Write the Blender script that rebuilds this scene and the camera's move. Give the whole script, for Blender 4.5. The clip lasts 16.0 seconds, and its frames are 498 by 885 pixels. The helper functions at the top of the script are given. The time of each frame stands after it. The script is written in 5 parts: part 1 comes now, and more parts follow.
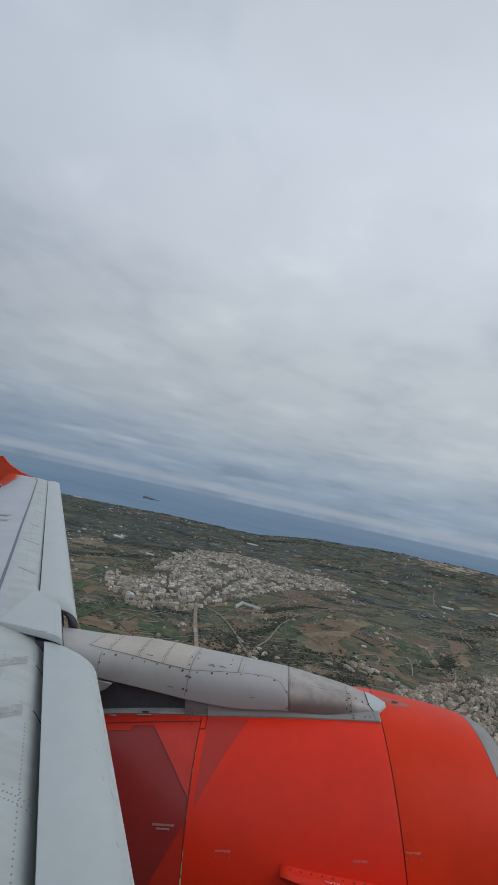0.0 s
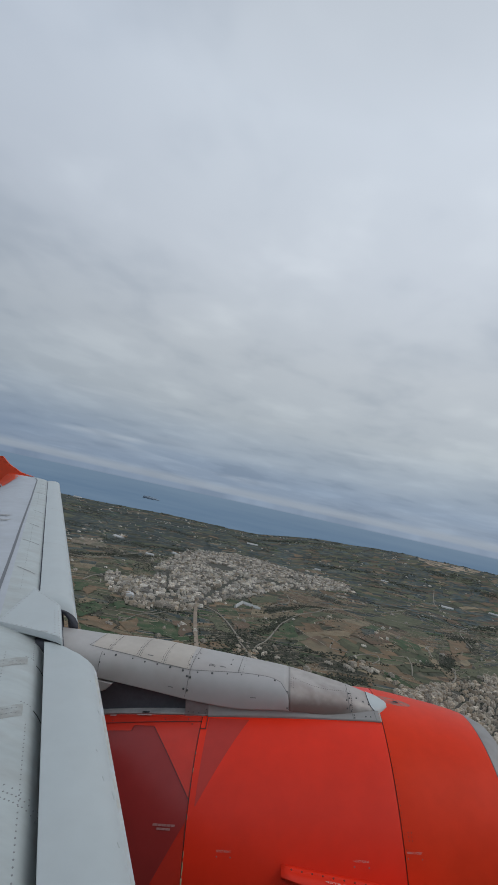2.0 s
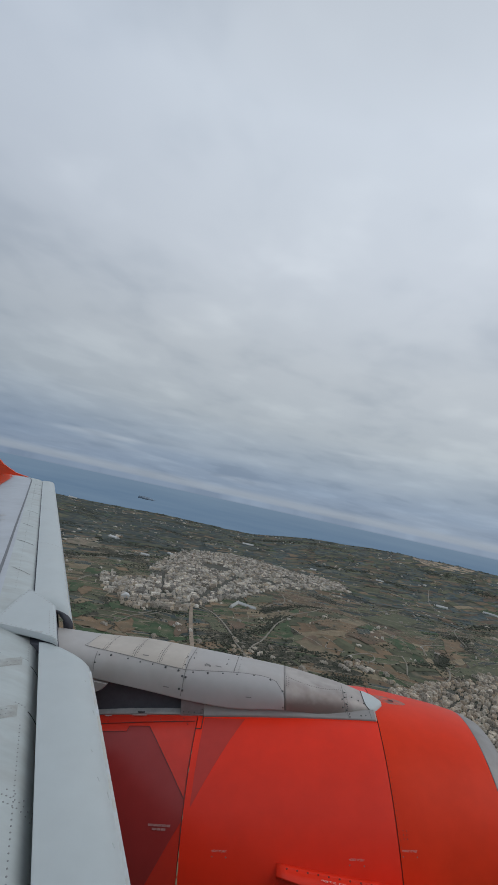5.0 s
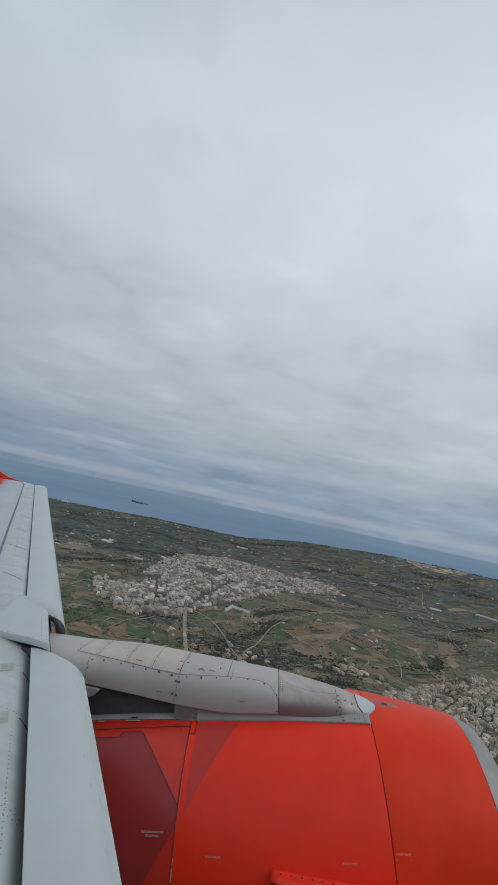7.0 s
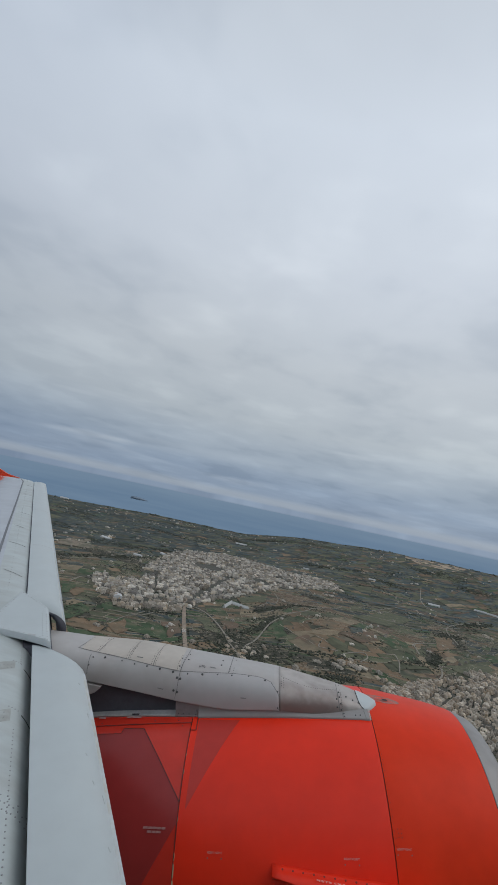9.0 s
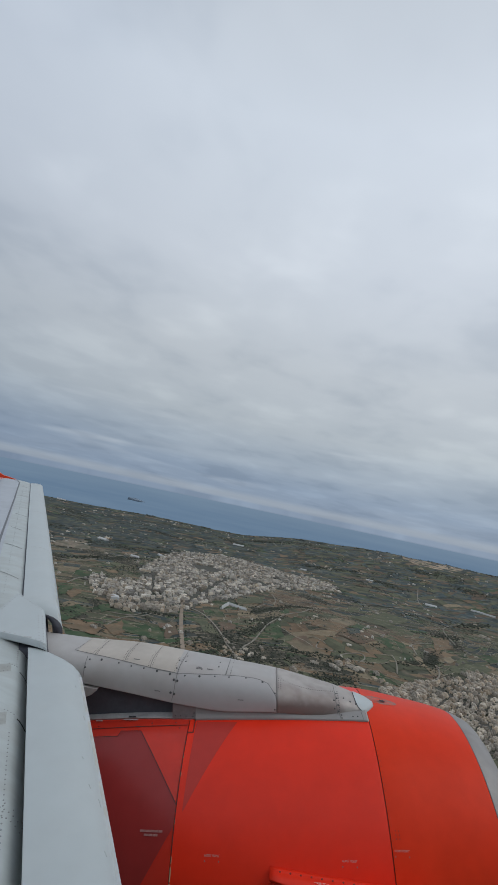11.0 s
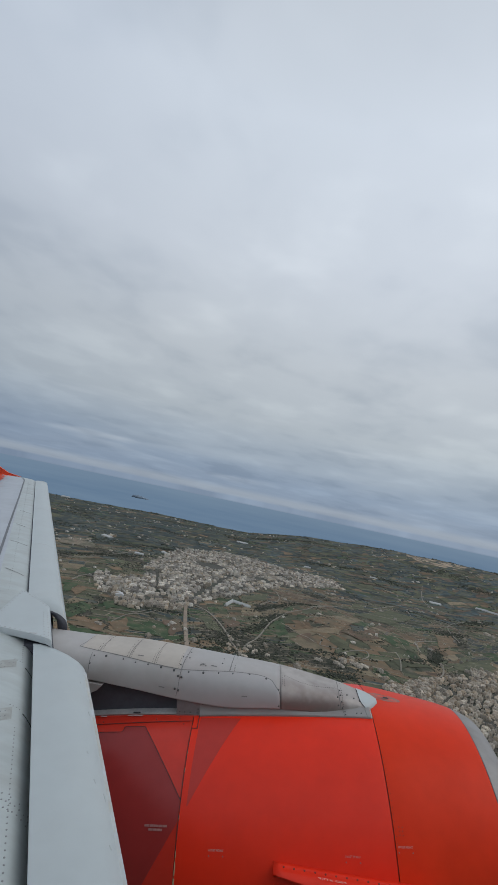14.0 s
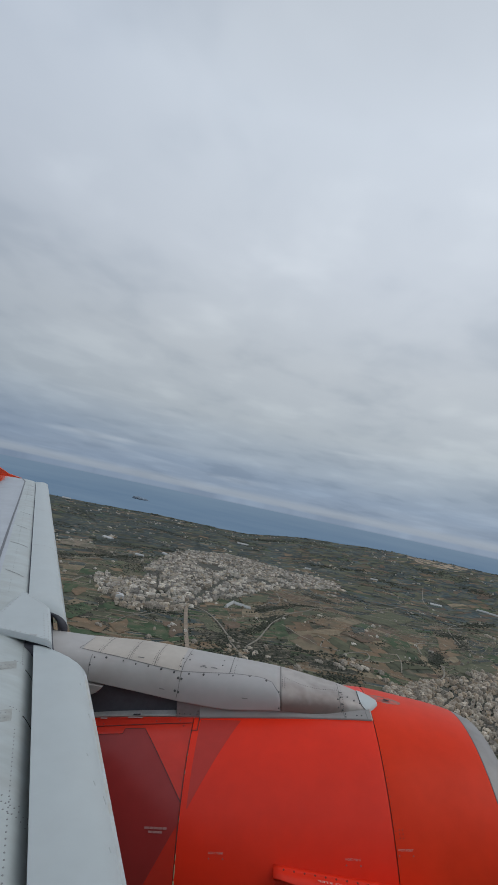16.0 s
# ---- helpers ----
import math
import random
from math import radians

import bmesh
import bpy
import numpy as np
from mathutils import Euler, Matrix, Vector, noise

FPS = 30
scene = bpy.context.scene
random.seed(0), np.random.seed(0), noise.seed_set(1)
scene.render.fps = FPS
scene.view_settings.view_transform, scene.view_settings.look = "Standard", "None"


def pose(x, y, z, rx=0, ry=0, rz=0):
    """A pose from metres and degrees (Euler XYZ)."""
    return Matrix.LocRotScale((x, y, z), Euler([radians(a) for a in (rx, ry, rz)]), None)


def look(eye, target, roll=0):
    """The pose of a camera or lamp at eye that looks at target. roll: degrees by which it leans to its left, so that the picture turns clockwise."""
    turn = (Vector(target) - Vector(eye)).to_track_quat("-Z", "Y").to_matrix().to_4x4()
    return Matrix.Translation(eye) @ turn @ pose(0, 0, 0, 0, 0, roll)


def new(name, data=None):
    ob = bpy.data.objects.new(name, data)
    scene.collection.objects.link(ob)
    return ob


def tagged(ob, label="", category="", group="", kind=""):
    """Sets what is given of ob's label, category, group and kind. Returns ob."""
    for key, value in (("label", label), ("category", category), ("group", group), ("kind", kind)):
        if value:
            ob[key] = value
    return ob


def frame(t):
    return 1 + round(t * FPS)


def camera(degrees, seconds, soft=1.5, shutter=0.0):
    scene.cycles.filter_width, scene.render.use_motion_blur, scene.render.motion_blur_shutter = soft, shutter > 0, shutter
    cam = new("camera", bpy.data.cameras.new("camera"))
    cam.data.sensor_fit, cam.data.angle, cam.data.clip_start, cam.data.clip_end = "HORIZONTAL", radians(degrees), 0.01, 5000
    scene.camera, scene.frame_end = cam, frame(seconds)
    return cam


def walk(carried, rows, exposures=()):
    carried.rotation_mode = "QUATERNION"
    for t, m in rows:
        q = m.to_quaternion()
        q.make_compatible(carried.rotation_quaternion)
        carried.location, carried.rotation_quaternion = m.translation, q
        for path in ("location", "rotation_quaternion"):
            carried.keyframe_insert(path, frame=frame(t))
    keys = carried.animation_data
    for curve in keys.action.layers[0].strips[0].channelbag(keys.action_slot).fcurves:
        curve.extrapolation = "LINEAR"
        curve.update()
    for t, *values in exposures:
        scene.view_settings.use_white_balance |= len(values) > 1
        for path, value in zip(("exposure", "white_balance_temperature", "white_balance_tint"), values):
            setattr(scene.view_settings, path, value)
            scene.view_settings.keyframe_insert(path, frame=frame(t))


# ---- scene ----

# Aircraft axes: X to the nose, Y to port, Z up. AIR turns them into the world, where z points up from the plain.
AIR = Matrix(((0.972935, 0.079910, -0.216822, -0.01956),
              (-0.094468, 0.993860, -0.057611, -1.70297),
              (0.210887, 0.076535, 0.974510, 349.32741),
              (0, 0, 0, 1)))
EYE = (0.0, 1.7456, 0.5531)          # the window seat, in aircraft axes
cam = camera(57.58, 16.0, soft=1.6)
# seconds, sway of the phone in metres (X, Y, Z), then heading off the beam, elevation and roll in degrees
ROWS = [
    (0.0, 0.0072, -0.0003, -0.0032, -5.248, 3.846, -0.222),
    (0.5, 0.0057, 0.0035, -0.0036, -5.242, 3.835, -0.18),
    (1.0, 0.0086, -0.0006, -0.0007, -5.245, 3.922, -0.255),
    (1.5, 0.0086, -0.0006, -0.0007, -5.279, 3.948, -0.256),
    (2.0, 0.0029, 0.0041, -0.0033, -5.217, 3.813, -0.276),
    (2.5, 0.0058, -0.002, -0.006, -5.225, 3.711, -0.319),
    (3.0, 0.0034, 0.0028, -0.0014, -5.258, 3.467, -0.345),
    (3.5, 0.0053, 0.003, 0.0018, -5.282, 3.304, -0.442),
    (4.0, 0.0036, 0.0015, -0.008, -5.262, 3.463, -0.35),
    (6.5, 0.0019, 0.0057, -0.0024, -3.757, 4.162, -0.437),
    (7.0, 0.0078, -0.0021, -0.0069, -3.871, 4.251, -0.474),
    (7.5, 0.0021, 0.0039, -0.0083, -3.868, 4.04, -0.513),
    (8.0, 0.0, 0.0, 0.0, -3.841, 3.841, -0.607),
    (8.5, -0.0016, 0.002, -0.0027, -3.861, 3.866, -0.551),
    (9.0, -0.0076, 0.003, 0.0019, -3.737, 3.783, -0.538),
    (11.5, -0.006, 0.0089, 0.0034, -3.354, 4.048, -0.642),
    (12.0, -0.0094, 0.008, 0.0021, -3.435, 4.253, -0.545),
    (12.5, -0.0054, 0.008, 0.0113, -3.53, 3.894, -0.571),
    (13.0, -0.0058, 0.0079, 0.0065, -3.671, 3.549, -0.614),
    (13.5, -0.001, 0.0114, 0.0074, -3.889, 3.384, -0.682),
    (14.0, -0.0044, 0.0075, 0.0012, -3.869, 3.598, -0.636),
    (14.5, -0.001, 0.0132, 0.0037, -3.94, 3.626, -0.667),
    (15.0, -0.0046, 0.0122, 0.0028, -3.938, 3.818, -0.602),
    (15.5, -0.0047, 0.0116, 0.0053, -3.922, 3.852, -0.608),
    (16.0, -0.0023, 0.0055, 0.0043, -3.942, 3.767, -0.585),
]
walk(cam, [(t, AIR @ pose(EYE[0] + x, EYE[1] + y, EYE[2] + z, 90 + el, 0, -az) @ pose(0, 0, 0, 0, 0, roll))
           for t, x, y, z, az, el, roll in ROWS], ((0.0, -0.06), (4.0, -0.08), (6.3, -0.01), (13.0, 0.0), (15.0, -0.01), (16.0, -0.05)))

# ---------------------------------------------------------------- world, sun, exposure
world = bpy.data.worlds.new("overcast_sky")
scene.world = world
world.use_nodes = True
WN, WL = world.node_tree.nodes, world.node_tree.links
WN.clear()


def wnode(kind, **values):
    n = WN.new(kind)
    for k, v in values.items():
        if k in n.inputs:
            n.inputs[k].default_value = v
    return n


def wmath(op, a, b=None, clamp=False):
    n = WN.new("ShaderNodeMath")
    n.operation, n.use_clamp = op, clamp
    for i, v in enumerate((a, b)):
        if v is None:
            continue
        if isinstance(v, (int, float)):
            n.inputs[i].default_value = v
        else:
            WL.new(v, n.inputs[i])
    return n.outputs[0]


def wmix(fac, a, b, blend="MIX"):
    n = WN.new("ShaderNodeMix")
    n.data_type, n.blend_type = "RGBA", blend
    for sock, v in ((n.inputs[0], fac), (n.inputs[6], a), (n.inputs[7], b)):
        if isinstance(v, (int, float)):
            sock.default_value = v
        elif isinstance(v, tuple):
            sock.default_value = (*v, 1)
        else:
            WL.new(v, sock)
    return n.outputs[2]


def wramp(fac, stops, interp="LINEAR"):
    n = WN.new("ShaderNodeValToRGB")
    n.color_ramp.interpolation = interp
    els = n.color_ramp.elements
    els[0].position, els[0].color = stops[0][0], (*stops[0][1], 1)
    els[1].position, els[1].color = stops[1][0], (*stops[1][1], 1)
    for p, c in stops[2:]:
        e = els.new(p)
        e.color = (*c, 1)
    WL.new(fac, n.inputs[0])
    return n.outputs[0]


def wnoise(vec, scale, detail=5.0, rough=0.5, distort=0.0):
    n = wnode("ShaderNodeTexNoise", Scale=scale, Detail=detail, Roughness=rough, Distortion=distort)
    WL.new(vec, n.inputs["Vector"])
    return n.outputs[0]


coord = WN.new("ShaderNodeTexCoord")
sep = WN.new("ShaderNodeSeparateXYZ")
WL.new(coord.outputs["Generated"], sep.inputs[0])
SX, SY, SZ = sep.outputs
# cloud deck: the direction met with a flat layer overhead
deck = wmath("ADD", wmath("MAXIMUM", SZ, 0.0), 0.13)
comb = WN.new("ShaderNodeCombineXYZ")
WL.new(wmath("DIVIDE", SX, deck), comb.inputs[0])
WL.new(wmath("DIVIDE", SY, deck), comb.inputs[1])
big = wnoise(comb.outputs[0], 1.0, 2.0, 0.45, 0.3)
mid = wnoise(comb.outputs[0], 2.7, 3.0, 0.5, 0.2)
fine = wnoise(comb.outputs[0], 7.5, 4.0, 0.5)
lump = wmath("ADD", wmath("ADD", wmath("MULTIPLY", big, 0.62), wmath("MULTIPLY", mid, 0.33)), wmath("MULTIPLY", fine, 0.05))
shade = wramp(lump, [(0.36, (0.83, 0.85, 0.875)), (0.64, (1.13, 1.125, 1.11)), (0.5, (0.99, 0.993, 0.997))], "EASE")
# overall brightness by elevation (sine of the angle over the horizon)
tone = wramp(SZ, [(0.0, (0.245, 0.315, 0.425)), (1.0, (0.42, 0.46, 0.52)),
                  (0.05, (0.25, 0.32, 0.43)), (0.10, (0.32, 0.38, 0.46)), (0.17, (0.44, 0.485, 0.53)),
                  (0.30, (0.528, 0.568, 0.612)), (0.48, (0.615, 0.662, 0.732)), (0.68, (0.66, 0.717, 0.80)), (0.82, (0.57, 0.62, 0.69))])
side = wramp(wmath("ADD", wmath("MULTIPLY", SX, 0.5), 0.5), [(0.20, (0.84, 0.86, 0.89)), (0.66, (1.03, 1.03, 1.03)), (0.45, (0.97, 0.975, 0.98))], "EASE")
cloud = wmix(1.0, wmix(1.0, wmix(1.0, tone, shade, "MULTIPLY"), side, "MULTIPLY"), (0.992, 1.0, 0.998), "MULTIPLY")
# thin bright bands low over the sea
low = WN.new("ShaderNodeCombineXYZ")
WL.new(wmath("MULTIPLY", SX, 2.2), low.inputs[0])
WL.new(wmath("MULTIPLY", SY, 2.2), low.inputs[1])
WL.new(wmath("MULTIPLY", SZ, 19.0), low.inputs[2])
bands = wramp(wnoise(low.outputs[0], 1.0, 3.0, 0.45, 0.3), [(0.46, (0, 0, 0)), (0.70, (1, 1, 1))], "EASE")
window = wramp(SZ, [(0.0, (0, 0, 0)), (0.20, (0, 0, 0)), (0.035, (0.10, 0.10, 0.10)), (0.10, (0.26, 0.26, 0.26))], "EASE")
cloud = wmix(wmath("MULTIPLY", bands, window), cloud, (0.50, 0.56, 0.62))
streaks = wramp(wnoise(low.outputs[0], 1.7, 2.0, 0.4, 0.2), [(0.58, (0, 0, 0)), (0.74, (1, 1, 1))], "EASE")
cloud = wmix(wmath("MULTIPLY", streaks, window), cloud, (0.74, 0.79, 0.83))
gleam = wramp(SZ, [(0.0, (0, 0, 0)), (0.024, (0, 0, 0)), (0.003, (0.40, 0.40, 0.40)), (0.010, (0.52, 0.52, 0.52))], "EASE")
cloud = wmix(gleam, cloud, (0.38, 0.425, 0.475))
# a little clear sky behind the clouds
sky = WN.new("ShaderNodeTexSky")
sky.sky_type, sky.sun_disc = "NISHITA", False
sky.sun_elevation, sky.sun_rotation = radians(42), radians(75)
sky_dim = wmix(1.0, sky.outputs[0], (0.10, 0.10, 0.10), "MULTIPLY")
cloud = wmix(0.05, cloud, sky_dim)
# the sea, far below the horizon's dip
sea_mask = wramp(wmath("ADD", SZ, 0.5), [(0.4885, (1, 1, 1)), (0.4905, (0, 0, 0))])
cloud = wmix(sea_mask, cloud, (0.185, 0.243, 0.328))
bg = wnode("ShaderNodeBackground", Strength=1.0)
WL.new(cloud, bg.inputs[0])
out = WN.new("ShaderNodeOutputWorld")
WL.new(bg.outputs[0], out.inputs[0])

sun_data = bpy.data.lights.new("sun", "SUN")
sun_data.energy, sun_data.angle, sun_data.color = 0.5, radians(35), (1.0, 0.96, 0.91)
sun = new("sun", sun_data)
sun.matrix_world = look((600, -200, 900), (0, 0, 0))


# ---------------------------------------------------------------- materials
def material(name, color, rough=0.5, metal=0.0, coat=0.0, vary=0.0, scale=8.0, fleck=None, bump=0.0, bump_scale=60.0,
             random_value=0.0, island=0.0, stretch=None, world_space=False, gloss=0.5, tone=None):
    """A plain surface with colour drift at two scales, a second colour in flecks, fine relief and a drift from piece to piece."""
    m = bpy.data.materials.new(name)
    m.use_nodes = True
    N, L = m.node_tree.nodes, m.node_tree.links
    b = N["Principled BSDF"]
    b.inputs["Roughness"].default_value, b.inputs["Metallic"].default_value = rough, metal
    b.inputs["Coat Weight"].default_value, b.inputs["Coat Roughness"].default_value = coat, 0.12
    b.inputs["Specular IOR Level"].default_value = gloss
    rgb = N.new("ShaderNodeRGB")
    rgb.outputs[0].default_value = (*color, 1)
    col = rgb.outputs[0]
    tc = N.new("ShaderNodeTexCoord")
    vec = tc.outputs["Object"]
    if world_space:
        vec = N.new("ShaderNodeNewGeometry").outputs["Position"]
    if stretch:
        mp = N.new("ShaderNodeMapping")
        mp.inputs["Scale"].default_value = stretch
        L.new(vec, mp.inputs["Vector"])
        vec = mp.outputs[0]

    def noise_at(s, detail=4.0):
        n = N.new("ShaderNodeTexNoise")
        n.inputs["Scale"].default_value, n.inputs["Detail"].default_value = s, detail
        L.new(vec, n.inputs["Vector"])
        return n.outputs[0]

    def mix(fac, a, bcol, blend="MIX"):
        n = N.new("ShaderNodeMix")
        n.data_type, n.blend_type = "RGBA", blend
        for sock, v in ((n.inputs[0], fac), (n.inputs[6], a), (n.inputs[7], bcol)):
            if isinstance(v, (int, float)):
                sock.default_value = v
            elif isinstance(v, tuple):
                sock.default_value = (*v, 1)
            else:
                L.new(v, sock)
        return n.outputs[2]

    def spread(fac, lo, hi):
        n = N.new("ShaderNodeMapRange")
        n.inputs["From Min"].default_value, n.inputs["From Max"].default_value = 0.3, 0.7
        n.inputs["To Min"].default_value, n.inputs["To Max"].default_value = lo, hi
        L.new(fac, n.inputs["Value"])
        return n.outputs[0]

    if fleck:
        fcol, fscale, amount = fleck
        col = mix(spread(noise_at(fscale, 6.0), -amount, amount * 1.6), col, fcol)
    if vary:
        for s, v in ((scale, vary), (scale * 6.3, vary * 0.6)):
            n = N.new("ShaderNodeHueSaturation")
            L.new(spread(noise_at(s), 1 - v, 1 + v), n.inputs["Value"])
            L.new(col, n.inputs["Color"])
            col = n.outputs[0]
    for source, amount in (("ShaderNodeObjectInfo", random_value), ("ShaderNodeNewGeometry", island)):
        if amount:
            o = N.new(source)
            r = o.outputs["Random"] if source == "ShaderNodeObjectInfo" else o.outputs["Random Per Island"]
            n = N.new("ShaderNodeHueSaturation")
            mr = N.new("ShaderNodeMapRange")
            mr.inputs["To Min"].default_value, mr.inputs["To Max"].default_value = 1 - amount, 1 + amount
            L.new(r, mr.inputs["Value"])
            L.new(mr.outputs[0], n.inputs["Value"])
            L.new(col, n.inputs["Color"])
            col = n.outputs[0]
    if tone:
        amount, tint, share = tone
        at, xyz, hs, mr, ms = (N.new(k) for k in ("ShaderNodeAttribute", "ShaderNodeSeparateXYZ", "ShaderNodeHueSaturation", "ShaderNodeMapRange", "ShaderNodeMath"))
        at.attribute_name, ms.operation, ms.inputs[1].default_value = "tone", "MULTIPLY", share
        mr.inputs["To Min"].default_value, mr.inputs["To Max"].default_value = 1 - amount, 1 + amount
        L.new(at.outputs["Vector"], xyz.inputs[0])
        L.new(xyz.outputs[0], mr.inputs["Value"])
        L.new(xyz.outputs[1], ms.inputs[0])
        col = mix(ms.outputs[0], col, tint)
        L.new(mr.outputs[0], hs.inputs["Value"])
        L.new(col, hs.inputs["Color"])
        col = hs.outputs[0]
    L.new(col, b.inputs["Base Color"])
    if bump:
        bn = N.new("ShaderNodeBump")
        bn.inputs["Strength"].default_value, bn.inputs["Distance"].default_value = bump, 0.01
        L.new(noise_at(bump_scale), bn.inputs["Height"])
        L.new(bn.outputs[0], b.inputs["Normal"])
    return m


ORANGE = material("orange_cowl_paint", (0.88, 0.034, 0.010), 0.38, gloss=0.32, vary=0.05, scale=1.3, fleck=((0.74, 0.028, 0.009), 2.5, 0.25), bump=0.02, bump_scale=9)
INLET = material("orange_inlet_paint", (0.76, 0.040, 0.009), 0.42, gloss=0.14, vary=0.05, scale=1.6, fleck=((0.70, 0.034, 0.008), 2.1, 0.3), bump=0.02, bump_scale=9)
# three darker reds that paint shade and reflections onto the rear cowl
REVERSER = material("shaded_red_cowl", (0.66, 0.040, 0.022), 0.24, gloss=0.40, vary=0.07, scale=1.5, fleck=((0.50, 0.034, 0.022), 2.6, 0.35), bump=0.02, bump_scale=9)
WEDGE_REFLECTION = material("wedge_reflection_red", (0.54, 0.040, 0.028), 0.40, gloss=0.35, vary=0.06, scale=2.0)
MAROON = material("maroon_cowl_reflection", (0.345, 0.034, 0.032), 0.30, gloss=0.40, vary=0.06, scale=1.5, fleck=((0.28, 0.023, 0.020), 3.0, 0.3))
FENCE = material("orange_fence_paint", (0.72, 0.075, 0.025), 0.4, vary=0.05, scale=3)
WHITE = material("white_slat_paint", (0.482, 0.527, 0.532), 0.36, gloss=0.5, vary=0.03, scale=1.6, fleck=((0.485, 0.52, 0.52), 3.1, 0.4), bump=0.015, bump_scale=7)
HULL = material("white_hull_paint", (0.80, 0.80, 0.79), 0.35, vary=0.03, scale=1.0)
GREY = material("grey_wing_paint", (0.44, 0.47, 0.51), 0.45, vary=0.05, scale=1.2, fleck=((0.39, 0.41, 0.44), 4.0, 0.35), bump=0.02, bump_scale=9)
NOSE = material("worn_leading_edge_paint", (0.46, 0.505, 0.50), 0.42, vary=0.06, scale=2.0, fleck=((0.37, 0.37, 0.35), 2.2, 0.30), stretch=(1.0, 2.6, 1.0), bump=0.012, bump_scale=9)
PYLON = material("pylon_paint", (0.45, 0.433, 0.42), 0.45, gloss=0.3, vary=0.05, scale=2.2, fleck=((0.41, 0.375, 0.355), 3.0, 0.5), bump=0.03, bump_scale=12)
NOSE_METAL = material("scorched_metal", (0.45, 0.412, 0.385), 0.50, metal=0.25, vary=0.08, scale=2.5, fleck=((0.36, 0.30, 0.275), 3.0, 0.4), bump=0.03, bump_scale=14)


def heat_stain(m, centre, reach, tint):
    """A brown heat stain that fades out from its centre."""
    N, L = m.node_tree.nodes, m.node_tree.links
    b = N["Principled BSDF"]
    col = b.inputs["Base Color"].links[0].from_socket
    tc, mp, gr, nz, ad, rp, mx = (N.new("ShaderNode" + k) for k in ("TexCoord", "Mapping", "TexGradient", "TexNoise", "Math", "MapRange", "Mix"))
    mp.vector_type, gr.gradient_type, mx.data_type, ad.operation = "TEXTURE", "SPHERICAL", "RGBA", "ADD"
    mp.inputs["Location"].default_value, mp.inputs["Scale"].default_value = centre, reach
    nz.inputs["Scale"].default_value, nz.inputs["Detail"].default_value = 9.0, 4.0
    rp.inputs["From Min"].default_value, rp.inputs["From Max"].default_value, rp.inputs["To Max"].default_value = 0.45, 1.1, 0.9
    L.new(tc.outputs["Object"], mp.inputs["Vector"])
    L.new(mp.outputs[0], gr.inputs[0])
    L.new(tc.outputs["Object"], nz.inputs["Vector"])
    L.new(gr.outputs[1], ad.inputs[0])
    L.new(nz.outputs[0], ad.inputs[1])
    L.new(ad.outputs[0], rp.inputs["Value"])
    L.new(rp.outputs[0], mx.inputs[0])
    L.new(col, mx.inputs[6])
    mx.inputs[7].default_value = (*tint, 1)
    L.new(mx.outputs[2], b.inputs["Base Color"])


heat_stain(NOSE_METAL, (0.16, 5.50, -1.35), (0.42, 0.5, 0.16), (0.20, 0.155, 0.14))
DOOR = material("grey_door_paint", (0.435, 0.416, 0.412), 0.38, vary=0.04, scale=2.5, fleck=((0.39, 0.37, 0.365), 4.0, 0.3))
CREAM = material("cream_access_panel", (0.505, 0.458, 0.405), 0.5, gloss=0.25, vary=0.05, scale=3, fleck=((0.45, 0.405, 0.36), 5, 0.4))
STEEL = material("bare_aluminium", (0.31, 0.295, 0.285), 0.5, metal=0.1, vary=0.06, scale=3, fleck=((0.26, 0.24, 0.23), 3.0, 0.4), bump=0.03, bump_scale=20)
LIP = material("weathered_lip_metal", (0.32, 0.305, 0.295), 0.5, metal=0.3, vary=0.08, scale=2.5, fleck=((0.24, 0.225, 0.215), 3.0, 0.5), bump=0.03, bump_scale=20)
SEAL = material("dark_sealant", (0.030, 0.028, 0.030), 0.7, vary=0.1, scale=30)
LINE = material("panel_joint", (0.19, 0.185, 0.18), 0.7, vary=0.1, scale=30)
# dark colour standing in for shade in the slat gaps and hollows
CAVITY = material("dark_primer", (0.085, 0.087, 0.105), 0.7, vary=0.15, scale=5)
BOLT = material("bolt_head", (0.10, 0.10, 0.10), 0.5, metal=0.5)
STENCIL = material("white_stencil", (0.55, 0.36, 0.33), 0.6)
SCOOP = material("rubbed_scoop_paint", (0.40, 0.15, 0.12), 0.6, vary=0.15, scale=20)
WARNING = material("white_warning_paint", (0.78, 0.62, 0.56), 0.6, vary=0.1, scale=60)
PALE_MARK = material("pale_stencil", (0.50, 0.38, 0.37), 0.6, vary=0.1, scale=60)
FAINT = material("worn_stencil", (0.42, 0.20, 0.19), 0.6, vary=0.2, scale=60)
STRAKE_BOLT = material("painted_bolt", (0.20, 0.02, 0.012), 0.5)
BRACKET = material("dull_bracket_paint", (0.24, 0.215, 0.215), 0.6, vary=0.1, scale=9)
SPAR = material("grey_seal_strip", (0.165, 0.172, 0.188), 0.6)
RIVET = material("rivet_heads", (0.27, 0.275, 0.28), 0.6)
STAIN = material("rubbed_grey", (0.42, 0.42, 0.42), 0.55, vary=0.12, scale=9)


# ---------------------------------------------------------------- mesh helpers
def mesh_of(name, verts, faces, mats, smooth=True, index=None, tone=None):
    me = bpy.data.meshes.new(name)
    me.from_pydata([tuple(v) for v in verts], [], faces)
    for m in (mats if isinstance(mats, (list, tuple)) else [mats]):
        me.materials.append(m)
    if index is not None:
        me.polygons.foreach_set("material_index", index)
    if smooth:
        me.polygons.foreach_set("use_smooth", [True] * len(faces))
    if tone is not None:
        me.attributes.new("tone", "FLOAT_VECTOR", "FACE").data.foreach_set("vector", np.array(tone, float).ravel())
    me.update()
    return me


